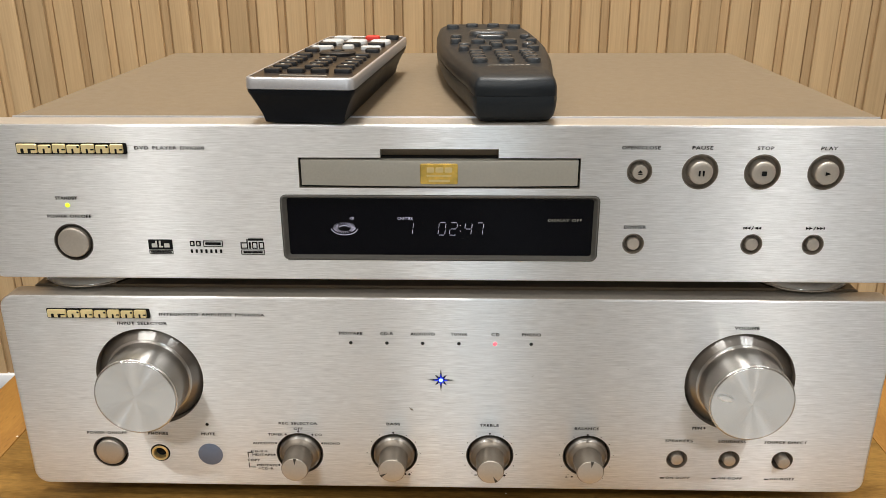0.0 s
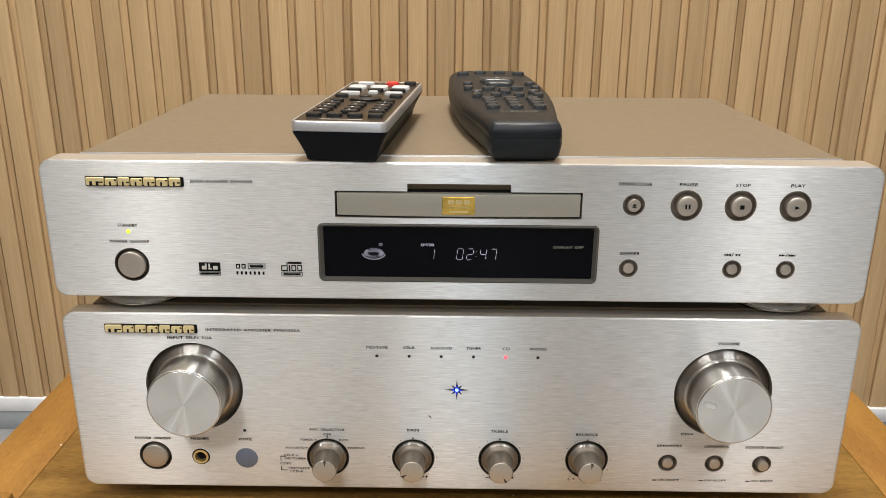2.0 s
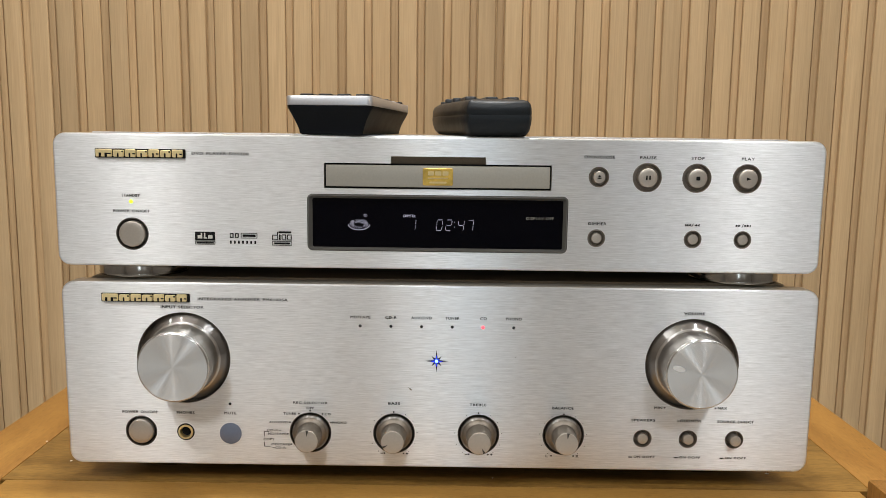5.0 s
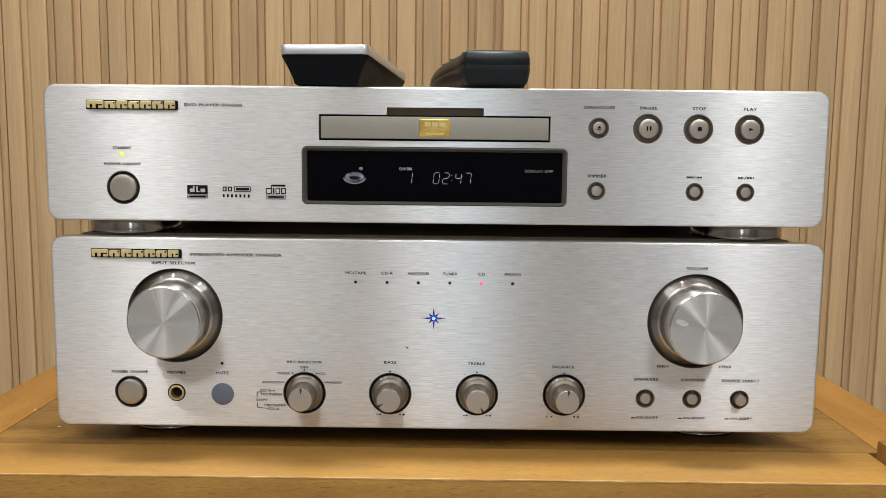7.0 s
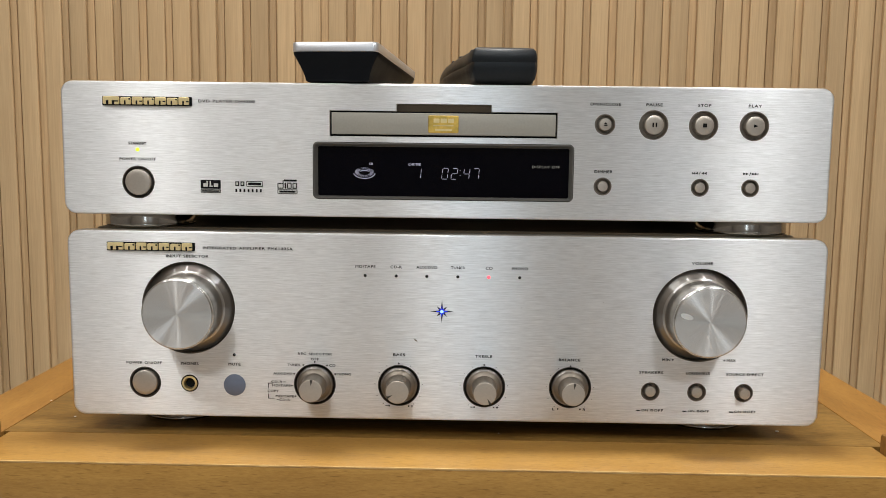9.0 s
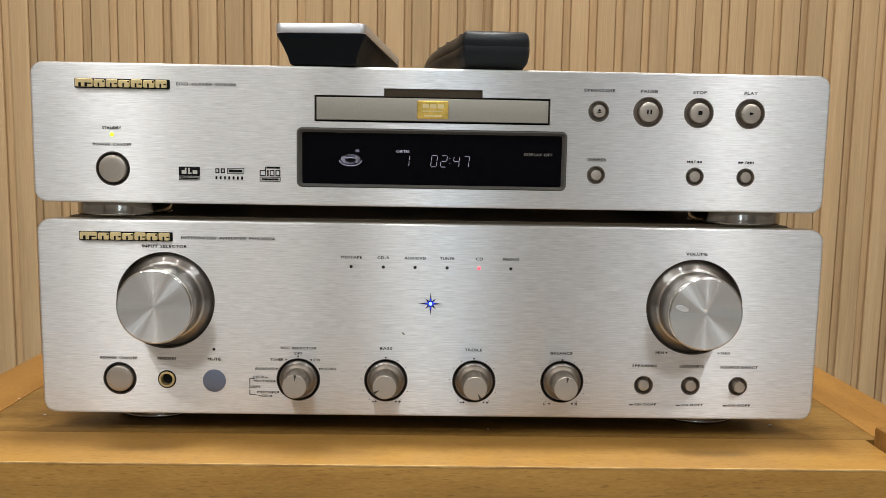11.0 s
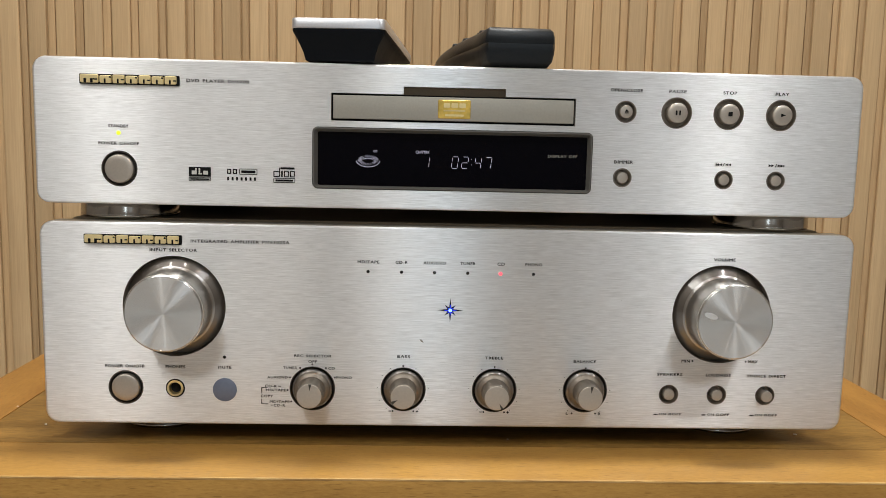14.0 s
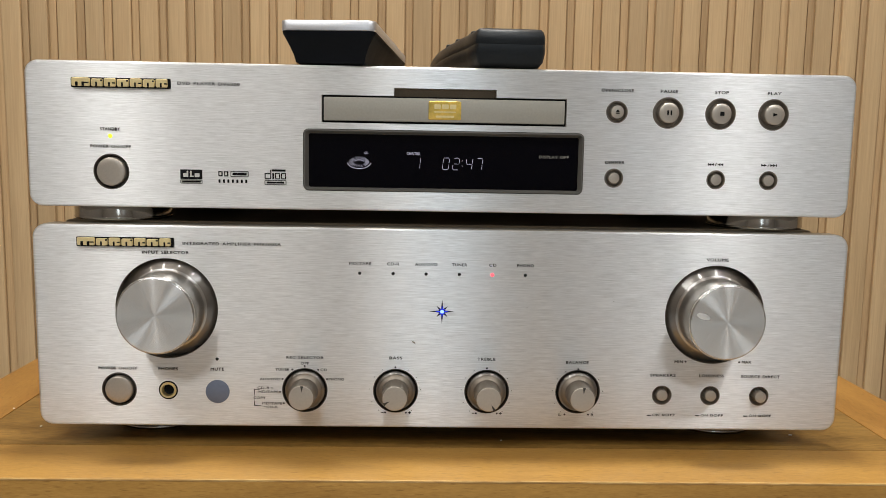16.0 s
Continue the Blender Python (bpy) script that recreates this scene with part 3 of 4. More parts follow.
for body, x, z, w in (("BASS", -24.8, 50.1, 6.9), ("TREBLE", 24.8, 49.9, 9.8), ("BALANCE", 75.0, 48.6, 12.4), ("MIN", 131.2, 49.6, 4.6), ("MAX", 169.0, 49.8, 5.2),
                      ("SPEAKERS", 122.8, 41.9, 14.0), ("LOUDNESS", 150.0, 41.8, 13.8), ("SOURCE DIRECT", 177.3, 41.6, 21.6), ("L", 66.3, 18.9, 1.3), ("R", 84.4, 18.9, 1.5)):
    lettering("printed_word", body, x / 1000, z / 1000, w / 1000, 0.00162, -0.0003, INK, A)
for x in (0.1199, 0.1470, 0.1742):
    lettering("printed_word", "ON", x, 0.0192, 0.0038, 0.0014, -0.0003, INK, A)
    lettering("printed_word", "OFF", x + 0.0080, 0.0192, 0.0052, 0.0014, -0.0003, INK, A)
    part("printed_symbol", sheet(rrect(x - 0.0050, x - 0.0027, 0.0186, 0.0192, 0.0002, 2), -0.0003), INK, A)
    bm = fill([rrect(x + 0.0034, x + 0.0049, 0.0186, 0.0198, 0.0002, 2), rrect(x + 0.0037, x + 0.0046, 0.0189, 0.0195, 0.0001, 2)], -0.0003)
    part("printed_symbol", bm, INK, A)
for x in (-0.0448, -0.0268, -0.0090, 0.0090, 0.0448):
    led(x, 0.0967, 0.0009, A, LENS_DARK, "small unlit indicator")
led(0.0269, 0.0967, 0.0010, A, LED_RED, "small indicator glowing red")
led(-0.1220, 0.0484, 0.0009, A, LENS_DARK, "small unlit indicator")
for x, z in ((-0.0745, 0.0450), (-0.0812, 0.0430), (-0.0672, 0.0430), (-0.0866, 0.0376), (-0.0624, 0.0378), (-0.0880, 0.0304), (-0.0860, 0.0240),
             (0.1350, 0.0497), (0.1649, 0.0497), (0.0689, 0.0190), (0.0820, 0.0190), (-0.0305, 0.0192), (-0.0190, 0.0192), (0.0197, 0.0192), (0.0312, 0.0192)):
    dot(x, z, A, 0.0005)
for cx in (-0.0250, 0.0252, 0.0757):
    dot(cx, 0.0448, A, 0.0005)
    for a in (30, 55, 85, 115, 140):
        for s in (-1, 1):
            dot(cx + s * 0.0140 * math.sin(radians(a)), 0.0312 + 0.0140 * math.cos(radians(a)), A, 0.00022)
for cx in (-0.0250, 0.0252):
    part("printed_symbol", sheet(rrect(cx - 0.0078, cx - 0.0063, 0.0190, 0.0194, 0.0001, 2), -0.0003), INK, A)
    bm = sheet(rrect(cx + 0.0072, cx + 0.0088, 0.0190, 0.0194, 0.0001, 2), -0.0003)
    part("printed_symbol", sheet(rrect(cx + 0.0078, cx + 0.0082, 0.0184, 0.0200, 0.0001, 2), -0.0003, bm), INK, A)
# bracket lines beside the copy settings
for x0, x1, z0, z1 in ((-0.1022, -0.1018, 0.0287, 0.0318), (-0.1022, -0.0990, 0.0315, 0.0318), (-0.1022, -0.1018, 0.0224, 0.0253), (-0.1022, -0.0984, 0.0224, 0.0227),
                       (-0.0932, -0.0916, 0.0324, 0.0327), (-0.0972, -0.0960, 0.0217, 0.0220)):
    part("printed_line", sheet(rrect(x0, x1, z0, z1, 0.0001, 1), -0.0003), INK, A)
# eight-pointed star lamp
star = []
for i in range(16):
    a = radians(90 + i * 22.5)
    r = 0.0068 if i % 4 == 0 else (0.0042 if i % 2 == 0 else 0.0016)
    star.append((r * math.cos(a), 0.0762 + r * math.sin(a)))
s_ob = part("star_lamp", sheet(star, -0.0003), INK, A, "dark eight-pointed star with a glowing blue centre")
glowing = [(0.52 * x, 0.0762 + 0.52 * (z - 0.0762)) for x, z in star]
part("blue_glow", sheet(glowing, -0.0005), LED_BLUE, s_ob, "glowing blue star centre")
part("lamp_core", lathe(0, 0.0762, [(0.0001, -0.0010), (0.0007, -0.0009), (0.0010, -0.0005)], 16, None, True, False), LED_CORE, s_ob, "bright pale blue lamp")
# wear on the plate
for x, z, ln, tilt in ((-0.0155, 0.0590, 0.0030, -52), (-0.0148, 0.0588, 0.0024, -58), (0.0463, 0.0790, 0.0016, 48), (0.0935, 0.0830, 0.0005, 0), (-0.0700, 0.0905, 0.0004, 0)):
    c, s = math.cos(radians(tilt)) * ln / 2, math.sin(radians(tilt)) * ln / 2
    part("scratch", sheet([(x - c, z - s), (x + 0.00022, z + 0.00016), (x + c, z + s), (x - 0.00022, z - 0.00016)], -0.0002, None, 0.0001), BORE, A, "short dark scratch")


# ---- disc player ----
D = thing("disc_player", pose(0, 0, 0.1225), "silver brushed aluminium disc player stacked on the amplifier", "disc player")
LIFT = -0.1225


def dz(v):
    return v + LIFT


DX, DZ0, DZ1 = 0.2192, dz(0.1305), dz(0.2065)
ROUND = ((-0.1757, dz(0.1492), 0.0094), (0.0910, dz(0.1850), 0.0058), (0.1184, dz(0.1850), 0.0083), (0.1465, dz(0.1850), 0.0083), (0.1750, dz(0.1850), 0.0083),
         (0.0908, dz(0.1500), 0.0051), (0.1460, dz(0.1500), 0.0051), (0.1745, dz(0.1500), 0.0051))
tray_hole = [(-0.0652, dz(0.1768)), (0.0642, dz(0.1768)), (0.0642, dz(0.1912)), (0.0268, dz(0.1912)), (0.0268, dz(0.1953)), (-0.0272, dz(0.1953)), (-0.0272, dz(0.1912)), (-0.0652, dz(0.1912))]
disp = (-0.0750, 0.0742, dz(0.1408), dz(0.1735), 0.0030)
holes = [circle(x, z, r, 40) for x, z, r in ROUND] + [tray_hole, rrect(*disp, 5)]
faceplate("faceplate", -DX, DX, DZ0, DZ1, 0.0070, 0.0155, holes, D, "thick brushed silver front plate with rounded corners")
case("cover", -0.2050, 0.2050, 0.0158, 0.247, dz(0.1330), DZ1 + 0.0003, D)
# Silver strip added to draw the bright edge line behind the plate.
part("bright_line_strip", box(-0.2030, 0.2030, 0.0156, 0.0166, DZ1 - 0.0010, DZ1 + 0.0007, 0.0004), SATIN, D, "thin silver strip added for the bright line along the edge")
# Black sheet added below the player so the gap between the units stays dark.
part("added_underside", box(-0.2060, 0.2060, 0.0160, 0.246, dz(0.1318), dz(0.1326), 0.0002), BLACK, D, "unseen black sheet added underneath to keep the gap dark")
for s in (-1, 1):
    for y in (0.0325, 0.210):
        foot(s * 0.1810, y, 0.0001, 0.0110, 0.0262, D)
# tray
part("tray_gap", front_solid(lambda i: rrect(-0.0651, 0.0641, dz(0.1769), dz(0.1911), 0.0004, 2), [(0, 0.0030), (0, 0.0060)]), BLACK, D, "black gap around the tray")
def bow(x):
    """How far the tray front bulges towards the viewer."""
    return 0.0005 - 0.0019 * (1 - (x / 0.0640) ** 2)


tz0, tz1 = dz(0.1779), dz(0.1902)
rings = []
for x in [-0.0641 + 0.1273 * i / 40 for i in range(41)]:
    y = bow(x)
    rings.append([(x, 0.0030, tz0), (x, y + 0.0005, tz0), (x, y + 0.0001, tz0 + 0.0002), (x, y, tz0 + 0.0006),
                  (x, y, tz1 - 0.0006), (x, y + 0.0001, tz1 - 0.0002), (x, y + 0.0005, tz1), (x, 0.0030, tz1)])
tray = part("disc_tray", loft(rings), TRAY, D, "plain champagne tray front, slightly bowed", 40)
part("finger_notch", front_solid(lambda i: rrect(-0.0271, 0.0267, dz(0.1905), dz(0.1952), 0.0005, 2), [(0, 0.0055), (0, 0.0070)]), TAUPE, D, "dark brown recess above the tray")
emb = part("tray_emblem", front_solid(lambda i: rrect(-0.0090, 0.0082, dz(0.1791), dz(0.1889), 0.0008, 3, i), [(0.0003, -0.0017), (0, -0.0014), (0, -0.0009)]), EMBLEM_GOLD, tray, "gilt rectangular emblem with worn relief")
for x0, x1, z0, z1 in ((-0.0060, -0.0026, 0.1848, 0.1872), (-0.0020, 0.0016, 0.1848, 0.1872), (0.0022, 0.0056, 0.1848, 0.1872), (-0.0062, 0.0054, 0.1829, 0.1836), (-0.0052, 0.0046, 0.1803, 0.1814)):
    part("relief_bar", sheet(rrect(x0, x1, dz(z0), dz(z1), 0.0004, 2), -0.0019, None, 0.0003), GOLD, emb)
# display
rings = [rrect(*disp, 5), rrect(*disp, 5, 0.0006), rrect(*disp, 5, 0.0010), rrect(-0.0722, 0.0716, dz(0.1428), dz(0.1709), 0.0010, 5)]
bez = part("display_bezel", loft([[(x, y, z) for x, z in r] for r, y in zip(rings, (0.0006, -0.0004, -0.0004, 0.0028))], None, False, False), BEZEL, D, "dark grey bevelled display surround", 25)
win = part("display_window", front_solid(lambda i: rrect(-0.0724, 0.0718, dz(0.1426), dz(0.1711), 0.0010, 5), [(0, 0.0026), (0, 0.0040)]), GLASS, D, "glossy black display window with pale glowing figures")
YD = 0.0024


def segment(x0, z0, x1, z1, w, mat, parent):
    dx, dzz = x1 - x0, z1 - z0
    ln = math.hypot(dx, dzz)
    nx, nz = -dzz / ln * w / 2, dx / ln * w / 2
    part("figure_stroke", sheet([(x0 + nx, z0 + nz), (x0 - nx, z0 - nz), (x1 - nx, z1 - nz), (x1 + nx, z1 + nz)], YD, None, 0.0001), mat, parent)


SEG = {"0": "abcdef", "1": "bc", "2": "abged", "4": "fgbc", "7": "abc"}


def digit(ch, x, z, w, h, parent):
    sl = 0.12
    p = lambda u, v: (x + u * w + v * h * sl, z + v * h)
    e = 0.10
    lines = {"a": (e, 1, 1 - e, 1), "b": (1, 0.92, 1, 0.56), "c": (1, 0.44, 1, 0.08), "d": (e, 0, 1 - e, 0), "e": (0, 0.08, 0, 0.44), "f": (0, 0.56, 0, 0.92), "g": (e, 0.5, 1 - e, 0.5)}
    for s in SEG[ch]:
        u0, v0, u1, v1 = lines[s]
        segment(*p(u0, v0), *p(u1, v1), 0.00022, VFD, parent)


for ch, x in (("0", -0.0012), ("2", 0.0042), ("4", 0.0112), ("7", 0.0166)):
    digit(ch, x, dz(0.1530), 0.0032, 0.0062, win)
for z in (0.1548, 0.1576):
    part("colon_dot", sheet(rrect(0.0093, 0.0097, dz(z), dz(z + 0.0005), 0.0001, 1), YD, None, 0.0001), VFD, win)
digit("1", -0.0166, dz(0.1530), 0.0032, 0.0062, win)
lettering("display_word", "CHP/TRK", -0.0166, dz(0.1612), 0.0072, 0.0016, YD, VFD, win, "small pale glowing letters", 0.02)
lettering("display_word", "CD", -0.0418, dz(0.1612), 0.0020, 0.0013, YD, VFD, win, "small pale glowing letters", 0.02)
lettering("display_word", "DISPLAY OFF", 0.0586, dz(0.1606), 0.0158, 0.0016, YD, DIM_INK, win, "small pale printed letters", 0.02)
for i in range(28):
    a = math.tau * (i + 0.5) / 28
    if 9 <= i % 14 <= 9:
        continue
    for r0, r1 in ((0.55, 0.92),):
        segment(-0.0456 + 0.0058 * r0 * math.cos(a), dz(0.1564) + 0.0031 * r0 * math.sin(a), -0.0456 + 0.0058 * r1 * math.cos(a), dz(0.1564) + 0.0031 * r1 * math.sin(a), 0.00017, VFD, win)
for i in range(14):
    a0, a1 = radians(185 + i * 12.2), radians(185 + (i + 1) * 12.2)
    segment(-0.0456 + 0.0062 * math.cos(a0), dz(0.1562) + 0.0034 * math.sin(a0), -0.0456 + 0.0062 * math.cos(a1), dz(0.1562) + 0.0034 * math.sin(a1), 0.00028, VFD, win)
for i in range(8):
    a0, a1 = radians(20 + i * 17.5), radians(20 + (i + 1) * 17.5)
    segment(-0.0456 + 0.0026 * math.cos(a0), dz(0.1562) + 0.0013 * math.sin(a0), -0.0456 + 0.0026 * math.cos(a1), dz(0.1562) + 0.0013 * math.sin(a1), 0.0003, VFD, win)
# buttons
NAMES = ("power_button", "open_button", "pause_button", "stop_button", "play_button", "dimmer_button", "skip_button", "skip_button")
FACE = (0.0075, 0.0035, 0.0054, 0.0054, 0.0054, 0.0030, 0.0030, 0.0030)
PROUD = (-0.0012, -0.0015, -0.0022, -0.0022, -0.0022, -0.0006, -0.0006, -0.0006)
made = []
for (x, z, r), nm, fr, yf in zip(ROUND, NAMES, FACE, PROUD):
    bore(x, z, r, 0.0036, D, WELL if nm == "power_button" else None, 0.0005)
    made.append(button(nm, x, z, fr, yf, 0.007, D, CHAMPAGNE, "round champagne button"))
zt, yb = dz(0.1850), -0.00285
for s in (-1, 1):
    cx = 0.1184 + s * 0.0009
    part("button_mark", sheet(rrect(cx - 0.0004, cx + 0.0004, zt - 0.0013, zt + 0.0013, 0.0001, 1), yb), INK, made[2])
part("button_mark", sheet(rrect(0.1454, 0.1476, zt - 0.0011, zt + 0.0011, 0.0001, 1), yb), INK, made[3])
part("button_mark", sheet(tri(0.1751, zt, 0.0025, 0.0018), yb), INK, made[4])
part("button_mark", sheet([(0.0899, zt), (0.0921, zt), (0.0910, zt + 0.0013)], -0.0021), INK, made[1])
part("button_mark", sheet(rrect(0.0899, 0.0921, zt - 0.0009, zt - 0.0004, 0.0001, 1), -0.0021), INK, made[1])
led(-0.1757, dz(0.1678), 0.0011, D, LED_GREEN, "small indicator glowing yellow-green")
brand_plate(-0.1942, -0.1443, dz(0.1932), dz(0.1975), 0.0, D)
for body, x, z, w in (("DVD PLAYER DV6200", -123.9, 195.6, 32.2), ("STANDBY", -175.6, 171.4, 10.3), ("POWER ON/OFF", -175.6, 162.4, 20.9), ("OPEN/CLOSE", 90.9, 196.3, 17.2),
                      ("PAUSE", 118.4, 196.3, 9.2), ("STOP", 146.5, 196.2, 7.3), ("PLAY", 174.8, 196.2, 7.3), ("DIMMER", 91.0, 158.4, 10.2)):
    lettering("printed_word", body, x / 1000, dz(z / 1000), w / 1000, TXT, -0.0003, INK, D)
zc = dz(0.1582)
for cx, s in ((0.1456, -1), (0.1742, 1)):
    for off in (-3.4, -1.9, 1.6, 3.1):
        w = tri(0, zc, 0.0015, 0.0014)
        part("printed_symbol", sheet([(cx + off / 1000 + s * a, c) for a, c in (w if s > 0 else w[::-1])], -0.0003), INK, D)
    part("printed_symbol", sheet(rrect(cx + s * 0.0042 - 0.0002, cx + s * 0.0042 + 0.0002, zc - 0.0007, zc + 0.0007, 0.0001, 1), -0.0003), INK, D)
    part("printed_symbol", sheet([(cx - 0.0007, zc - 0.0009), (cx - 0.0004, zc - 0.0009), (cx + 0.0004, zc + 0.0009), (cx + 0.0001, zc + 0.0009)], -0.0003), INK, D)


def bars(label, dark, light):
    """A printed trade mark as plain shapes: dark blocks, then pale ones on them."""
    bm = bmesh.new()
    for x0, x1, z0, z1 in dark:
        sheet(rrect(x0 / 1000, x1 / 1000, dz(z0 / 1000), dz(z1 / 1000), 0.0002, 2), -0.0003, bm)
    ob = part("printed_mark", bm, INK, D, label)
    for x0, x1, z0, z1 in light:
        part("mark_bar", sheet(rrect(x0 / 1000, x1 / 1000, dz(z0 / 1000), dz(z1 / 1000), 0.0002, 2), -0.0005), PALE_INK, ob)


def outline(x0, x1, z0, z1, t):
    """Four bars round a rectangle."""
    return ((x0, x1, z0, z0 + t), (x0, x1, z1 - t, z1), (x0, x0 + t, z0 + t, z1 - t), (x1 - t, x1, z0 + t, z1 - t))


bars("dark printed block with pale shapes", ((-139.6, -128.1, 145.9, 150.9), *outline(-139.6, -128.1, 143.6, 145.5, 0.25), (-138.8, -128.9, 144.2, 144.9)),
     ((-138.0, -135.4, 147.0, 149.0), (-136.2, -135.4, 149.0, 150.3), (-134.6, -132.6, 147.0, 147.7), (-134.4, -133.6, 147.7, 150.3), (-132.0, -129.5, 147.0, 149.0)))
bars("small printed dark mark", ((-119.6, -117.4, 147.6, 150.3), (-116.6, -114.4, 147.6, 150.3), *outline(-113.2, -103.8, 147.4, 150.5, 0.3), (-112.2, -104.8, 148.3, 149.6)), ((-119.0, -118.0, 148.2, 149.7), (-116.0, -115.0, 148.2, 149.7)))
bars("small printed row of dark bars", tuple((-119.6 + 2.35 * i, -118.6 + 2.35 * i, 144.2, 146.0) for i in range(7)), ())
bars("small printed dark mark", (*outline(-95.3, -83.9, 143.5, 146.0, 0.3), (-94.2, -85.0, 144.3, 145.2), (-91.6, -84.2, 150.6, 151.7), *outline(-95.3, -91.8, 146.5, 149.7, 0.5),
                                  (-92.3, -91.8, 149.7, 151.5), (-91.2, -90.4, 146.5, 149.9), *outline(-89.8, -87.2, 146.5, 149.9, 0.5), *outline(-86.6, -84.0, 146.5, 149.9, 0.5)), ())


# ---- remote controls ----
TOP = 0.2071


def remote_body(outline_at, steps, swell=0.0):
    return loft([[(x, y, z * (1 + swell * max(y, 0))) for x, y in outline_at(i)] for i, z in steps])


def key(name, u, v, w, l, z0, h, parent, mat, r=None, label=""):
    r = r or min(w, l) * 0.3
    steps = [(0, z0 - 0.001), (0, z0 + h * 0.6), (r * 0.15, z0 + h * 0.9), (r * 0.5, z0 + h)]
    return part(name, loft([[(x, y, z) for x, y in rrect(u - w / 2, u + w / 2, v - l / 2, v + l / 2, r, 4, i)] for i, z in steps]), mat, parent, label, 45)


R1 = thing("remote_control", pose(-0.0612, -0.0070, TOP, 0, 0, -4.2), "slim black remote control with a silver rim, black and white keys", "remote control")
W1, L1 = 0.0246, 0.165
o1 = lambda i: rrect(-W1, W1, 0, L1, 0.0040, 4, i)
part("shell", remote_body(o1, [(0.0075, 0.0), (0.0066, 0.0006), (0.0058, 0.0040), (0.0040, 0.0085), (0.0016, 0.0128), (0.0004, 0.0148), (0.0004, 0.0160)]), BLACK_PLASTIC, R1, "black tapered underside", 35)
part("rim", loft([[(x, y, z) for x, y in o1(i)] for i, z in [(0.0006, 0.0159), (0, 0.0163), (0, 0.0206), (0.0004, 0.0212), (0.0012, 0.0214), (0.0016, 0.0212)]], None, False, False), SATIN, R1, "satin silver rim", 35)
part("face", loft([[(x, y, z) for x, y in o1(i)] for i, z in [(0.0012, 0.0165), (0.0014, 0.0211)]]), BROWN_TOP, R1, "dark brown key panel")
part("printed_bar", loft([[(x, y, z) for x, y in rrect(-0.011, 0.011, 0.0075, 0.0090, 0.0003, 2)] for z in (0.0210, 0.02125)]), DIM_INK, R1, "pale printed bar")
ZK = 0.0211
for u in (-0.0162, -0.0054, 0.0054, 0.0162):
    key("key", u, 0.0175, 0.0080, 0.0052, ZK, 0.0020, R1, BLACK_KEY)
for v in (0.0290, 0.0385, 0.0480, 0.0570):
    for u in (-0.0150, 0.0, 0.0150):
        k1 = key("key", u, v, 0.0088, 0.0052, ZK, 0.0020, R1, BLACK_KEY)
        part("key_mark", loft([[(x, y, z) for x, y in rrect(u - 0.0007, u + 0.0007, v - 0.0008, v + 0.0008, 0.0003, 2)] for z in (ZK + 0.0018, ZK + 0.00215)]), PALE_INK, k1)
pad = key("direction_pad", 0.0, 0.0790, 0.0190, 0.0170, ZK, 0.0022, R1, BLACK_KEY, 0.0080)
key("centre_key", 0.0, 0.0790, 0.0075, 0.0070, ZK + 0.0018, 0.0012, pad, BLACK_KEY, 0.0034)
for u, v in ((-0.0150, 0.0700), (0.0150, 0.0700), (-0.0165, 0.0905), (0.0165, 0.0905)):
    key("key", u, v, 0.0078, 0.0060, ZK, 0.0020, R1, BLACK_KEY)
for u, w in ((-0.0135, 0.0120), (0.0, 0.0062), (0.0135, 0.0110)):
    key("key", u, 0.1020 + (0.004 if w < 0.01 else 0), w, 0.0060, ZK, 0.0019, R1, WHITE_KEY, None, "white rubber key")
for u in (-0.0140, 0.0, 0.0140):
    key("key", u, 0.1160, 0.0098, 0.0050, ZK, 0.0021, R1, BLACK_KEY)
    key("key", u, 0.1300, 0.0112, 0.0125, ZK, 0.0020, R1, WHITE_KEY, None, "large white rubber key")
key("key", 0.0060, 0.1490, 0.0085, 0.0065, ZK, 0.0023, R1, RED_KEY, None, "red rubber key")
key("key", 0.0175, 0.1520, 0.0078, 0.0060, ZK, 0.0023, R1, BLACK_KEY)
key("key", -0.0120, 0.1500, 0.0110, 0.0070, ZK, 0.0019, R1, WHITE_KEY, None, "white rubber key")

R2 = thing("remote_control", pose(0.0338, 0.0000, TOP, 0, 0, 3.2) @ Matrix.Diagonal((1, 1, 1.07, 1)), "charcoal grey plastic remote control with a rounded waisted body", "remote control")
HALF = ((0.0, 0.0172), (0.003, 0.0188), (0.025, 0.0206), (0.050, 0.0242), (0.080, 0.0280), (0.110, 0.0304), (0.145, 0.0315), (0.180, 0.0311), (0.208, 0.0293), (0.215, 0.0260), (0.218, 0.0207))


def o2(i):
    s = 1 - i / 0.026
    out = [(h * s, max(i, min(v, 0.218 - i * 0.5))) for v, h in HALF]
    return out + [(-x, y) for x, y in out[::-1]]


part("lower_shell", remote_body(o2, [(0.0075, 0.0), (0.0045, 0.0004), (0.0018, 0.0028), (0.0004, 0.0068), (0.0, 0.0100), (0.0002, 0.0112)], 0.55), GREY_PLASTIC, R2, "charcoal lower half", 50)
part("upper_shell", remote_body(o2, [(0.0008, 0.0108), (0.0001, 0.0116), (0.0003, 0.0150), (0.0014, 0.0174), (0.0034, 0.0187), (0.0070, 0.0194), (0.0150, 0.0198)], 0.55), GREY_PLASTIC, R2, "charcoal upper half", 50)
for i in range(8):
    u = -0.0102 + 0.0026 * i
    part("printed_bar", loft([[(x, y, z) for x, y in rrect(u, u + 0.0019, 0.0300, 0.0314, 0.0003, 2)] for z in (0.0192, 0.02022)]), DIM_INK, R2, "faint pale printed bar")
ZR = 0.0194
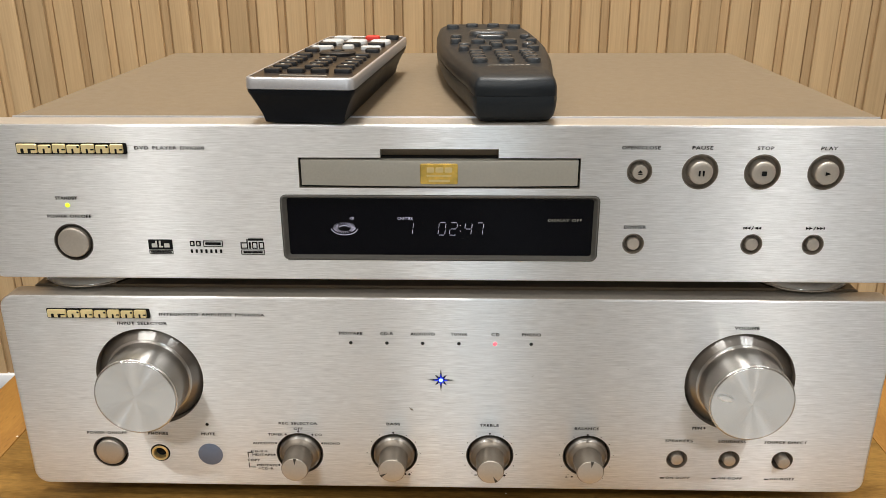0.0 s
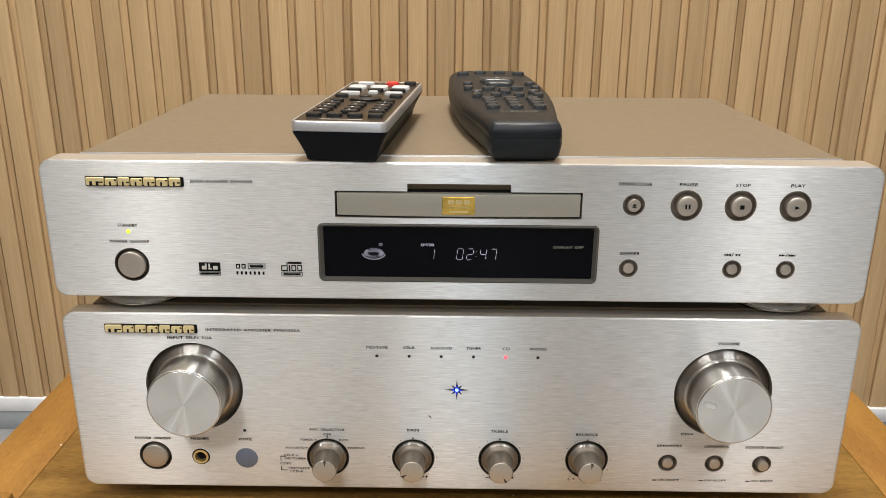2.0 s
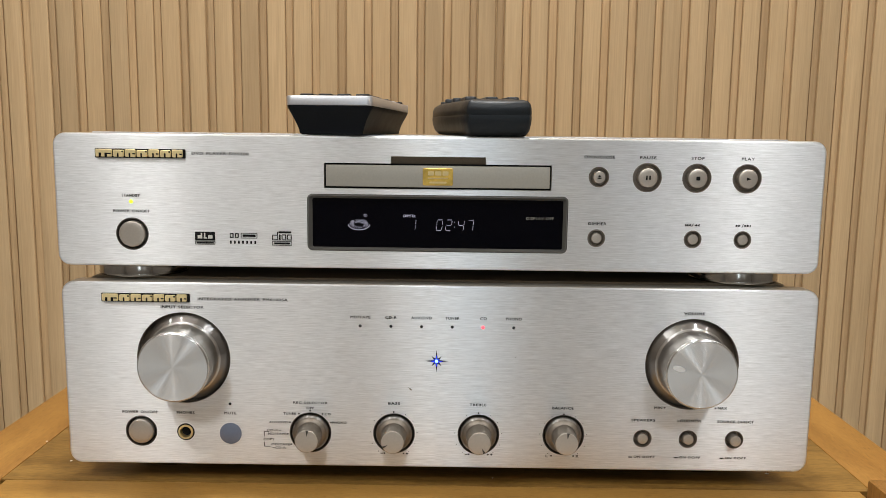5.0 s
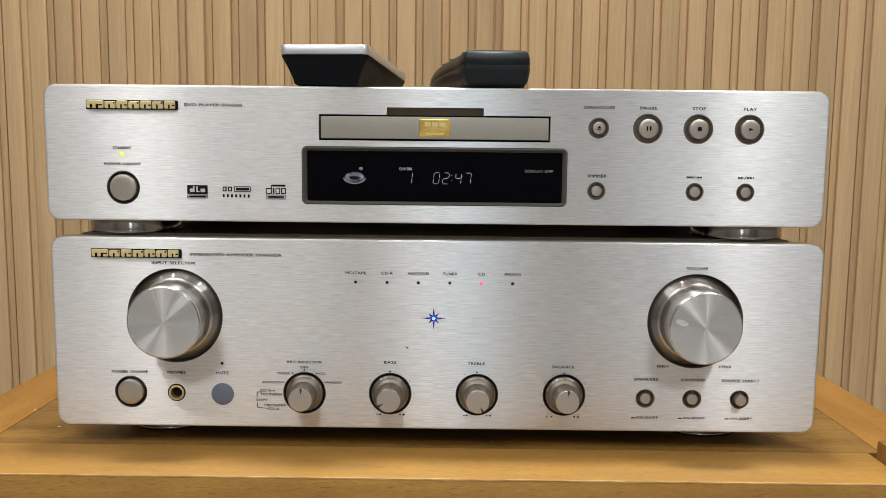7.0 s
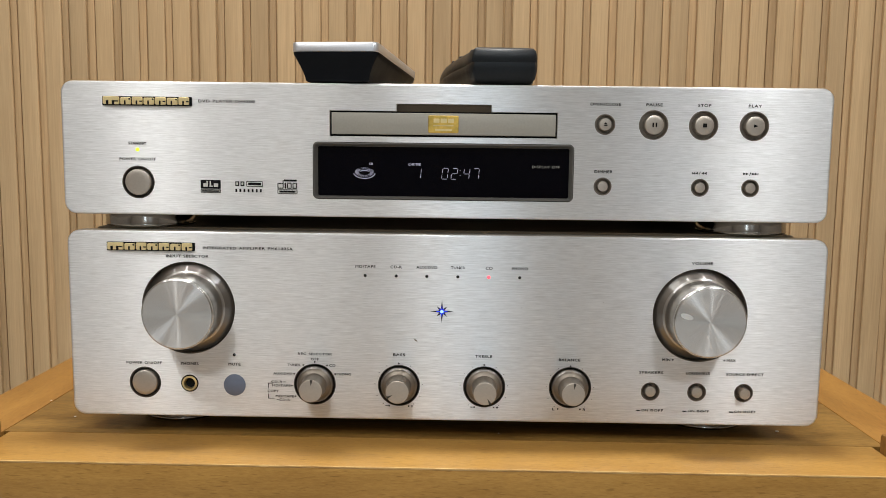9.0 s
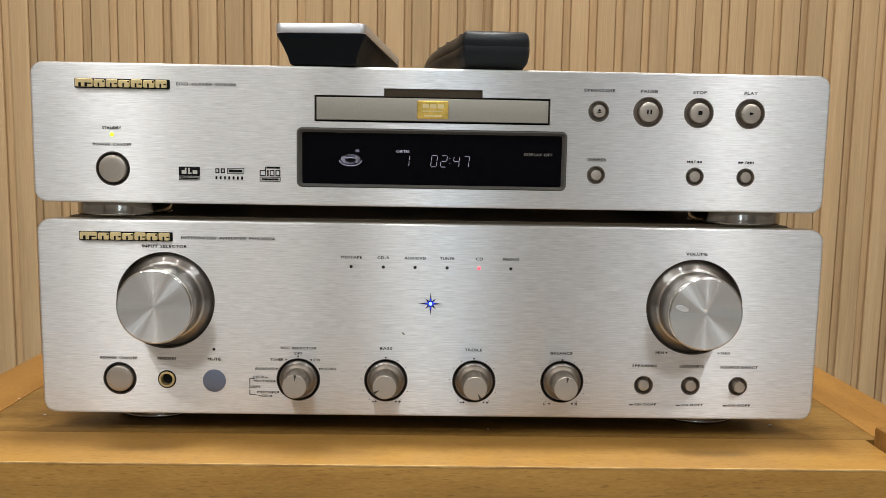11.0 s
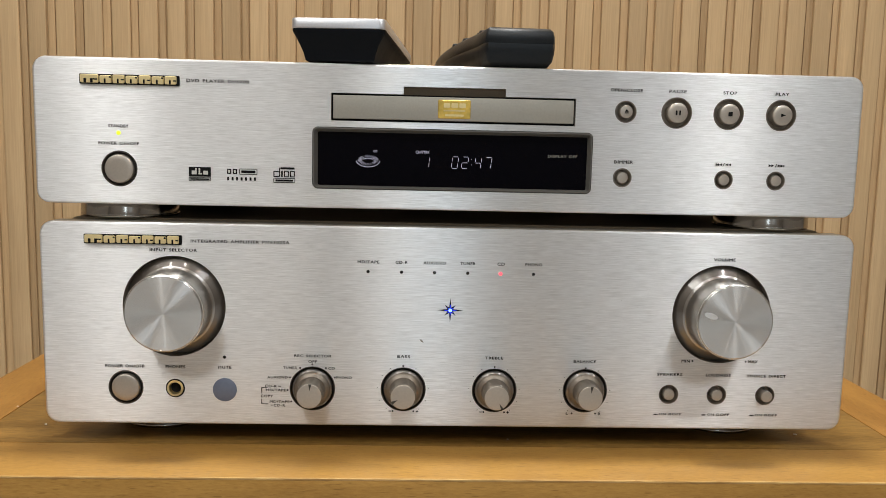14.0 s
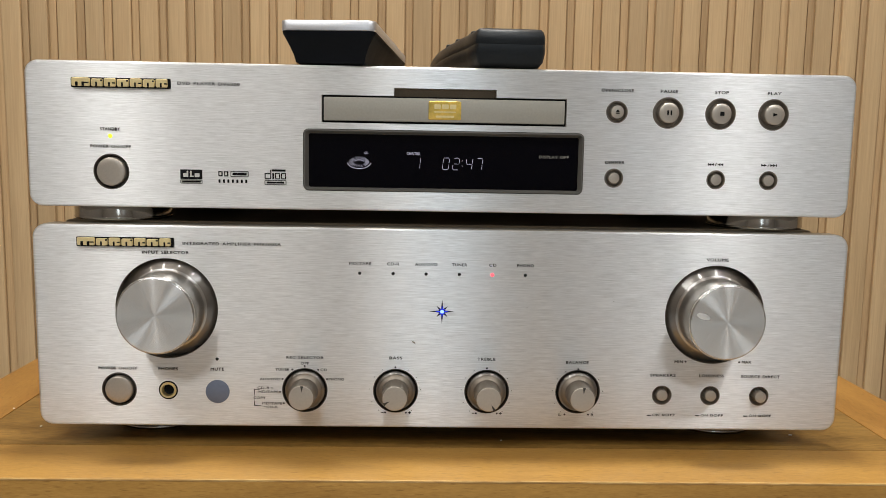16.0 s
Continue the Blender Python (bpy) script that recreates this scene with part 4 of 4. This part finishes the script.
for v in (0.0420, 0.0520, 0.0615, 0.0710):
    for u in (-0.0130, 0.0, 0.0130):
        key("key", u, v, 0.0078, 0.0058, ZR * (1 + 0.55 * v), 0.0024, R2, GREY_KEY, 0.0028)
for u, v, w, l in ((-0.0185, 0.0840, 0.0062, 0.006), (-0.0070, 0.0850, 0.0072, 0.005), (0.0070, 0.0850, 0.0072, 0.005), (0.0185, 0.0840, 0.0068, 0.005), (-0.0175, 0.0975, 0.0070, 0.007), (0.0175, 0.0975, 0.0070, 0.007),
                   (0.0, 0.0960, 0.0070, 0.005), (0.0, 0.1050, 0.0070, 0.005), (-0.0090, 0.1120, 0.0085, 0.005), (0.0090, 0.1120, 0.0085, 0.005), (-0.0215, 0.1150, 0.0065, 0.005), (0.0215, 0.1150, 0.0065, 0.005),
                   (-0.0205, 0.1350, 0.0068, 0.007), (0.0205, 0.1350, 0.0068, 0.007)):
    key("key", u, v, w, l, ZR * (1 + 0.55 * v), 0.0026, R2, GREY_KEY, min(w, l) * 0.48)
rock = key("rocker_key", 0.0, 0.1480, 0.0240, 0.0140, ZR * 1.08, 0.0034, R2, GREY_KEY, 0.0060)
key("rocker_key", 0.0, 0.1330, 0.0170, 0.0070, ZR * 1.073, 0.0026, R2, GREY_KEY, 0.0034)
part("key_mark", loft([[(u, v, z) for u, v in ((-0.0012, 0.1480), (0.0012, 0.1480), (0.0, 0.1500))] for z in (ZR * 1.08 + 0.0030, ZR * 1.08 + 0.0036)]), PALE_INK, rock)
for u in (-0.0200, -0.0070, 0.0070, 0.0200):
    key("key", u, 0.1960 if abs(u) < 0.01 else 0.1900, 0.0085, 0.0060, ZR * 1.105, 0.0024, R2, GREY_KEY, 0.0026)


# ---- floor clutter ----
ADP = thing("power_adapter", pose(0.578, 0.540, Z0), "small black power adapter with a cable on the floor", "adapter")
part("housing", box(-0.022, 0.030, -0.018, 0.022, 0.0, 0.028, 0.004), BLACK_PLASTIC, ADP)
cu = bpy.data.curves.new("cable", "CURVE")
cu.dimensions, cu.bevel_depth, cu.bevel_resolution = "3D", 0.0028, 3
sp = cu.splines.new("BEZIER")
sp.bezier_points.add(2)
for bp_, co in zip(sp.bezier_points, ((-0.02, 0.0, 0.012), (-0.10, 0.03, 0.004), (-0.22, 0.02, 0.004))):
    bp_.co, bp_.handle_left_type, bp_.handle_right_type = co, "AUTO", "AUTO"
tmp = new("cable_curve", cu)
bpy.context.view_layer.update()
me = bpy.data.meshes.new_from_object(tmp.evaluated_get(bpy.context.evaluated_depsgraph_get()))
bpy.data.objects.remove(tmp)
me.materials.append(RUBBER)
cb = new("cable", me)
cb.parent = ADP

# dust on the table
for x, y, r in ((-0.231, 0.027, 0.0007), (0.207, 0.022, 0.0009), (0.035, 0.010, 0.0004), (-0.262, 0.059, 0.0006)):
    bm = bmesh.new()
    bmesh.ops.create_icosphere(bm, subdivisions=1, radius=r)
    for v in bm.verts:
        v.co = Vector((v.co.x * 1.4 + x, v.co.y + y, max(0.0, v.co.z * 0.5 + r * 0.3)))
    tagged(part("crumb", bm, DUST), "tiny pale crumb lying on the table", "crumb", "crumbs on the table")

# ---- upright slats of the wall and the narrow strips set back between them, one piece each ----
PITCH, GAP = 0.0330, 0.0112


def upright(name, half, deep, mat):
    """Mesh of one upright lath with eased front edges."""
    e = min(0.0014, half * 0.3)
    sec = [(-half, 0.0), (-half, -deep + e * 0.8), (-half + e * 0.35, -deep + e * 0.2), (-half + e, -deep),
           (half - e, -deep), (half - e * 0.35, -deep + e * 0.2), (half, -deep + e * 0.8), (half, 0.0)]
    return link_mesh(name, loft([[(x, y, z) for x, y in sec] for z in (-0.2554, Z1 - 0.001)]), mat)


slat_mesh = upright("slat", (PITCH - GAP) / 2, 0.0034, WALL_WOOD)
strip_mesh = upright("groove_strip", 0.0044, 0.0016, WALL_STRIP)
for k in range(-56, 77):
    gx = -0.3275 + k * PITCH
    for nm, me, x, wide in (("groove_strip", strip_mesh, gx, 0.12), ("slat", slat_mesh, gx + PITCH / 2, 0.03)):
        if X0 + 0.02 < x < X1 - 0.02:
            s = new(nm, me)
            s.parent = wall
            s.location = (x + random.uniform(-0.0005, 0.0005), 0.5899, 0)
            s.scale = (random.uniform(1 - wide, 1 + wide), random.uniform(0.8, 1.0), 1)
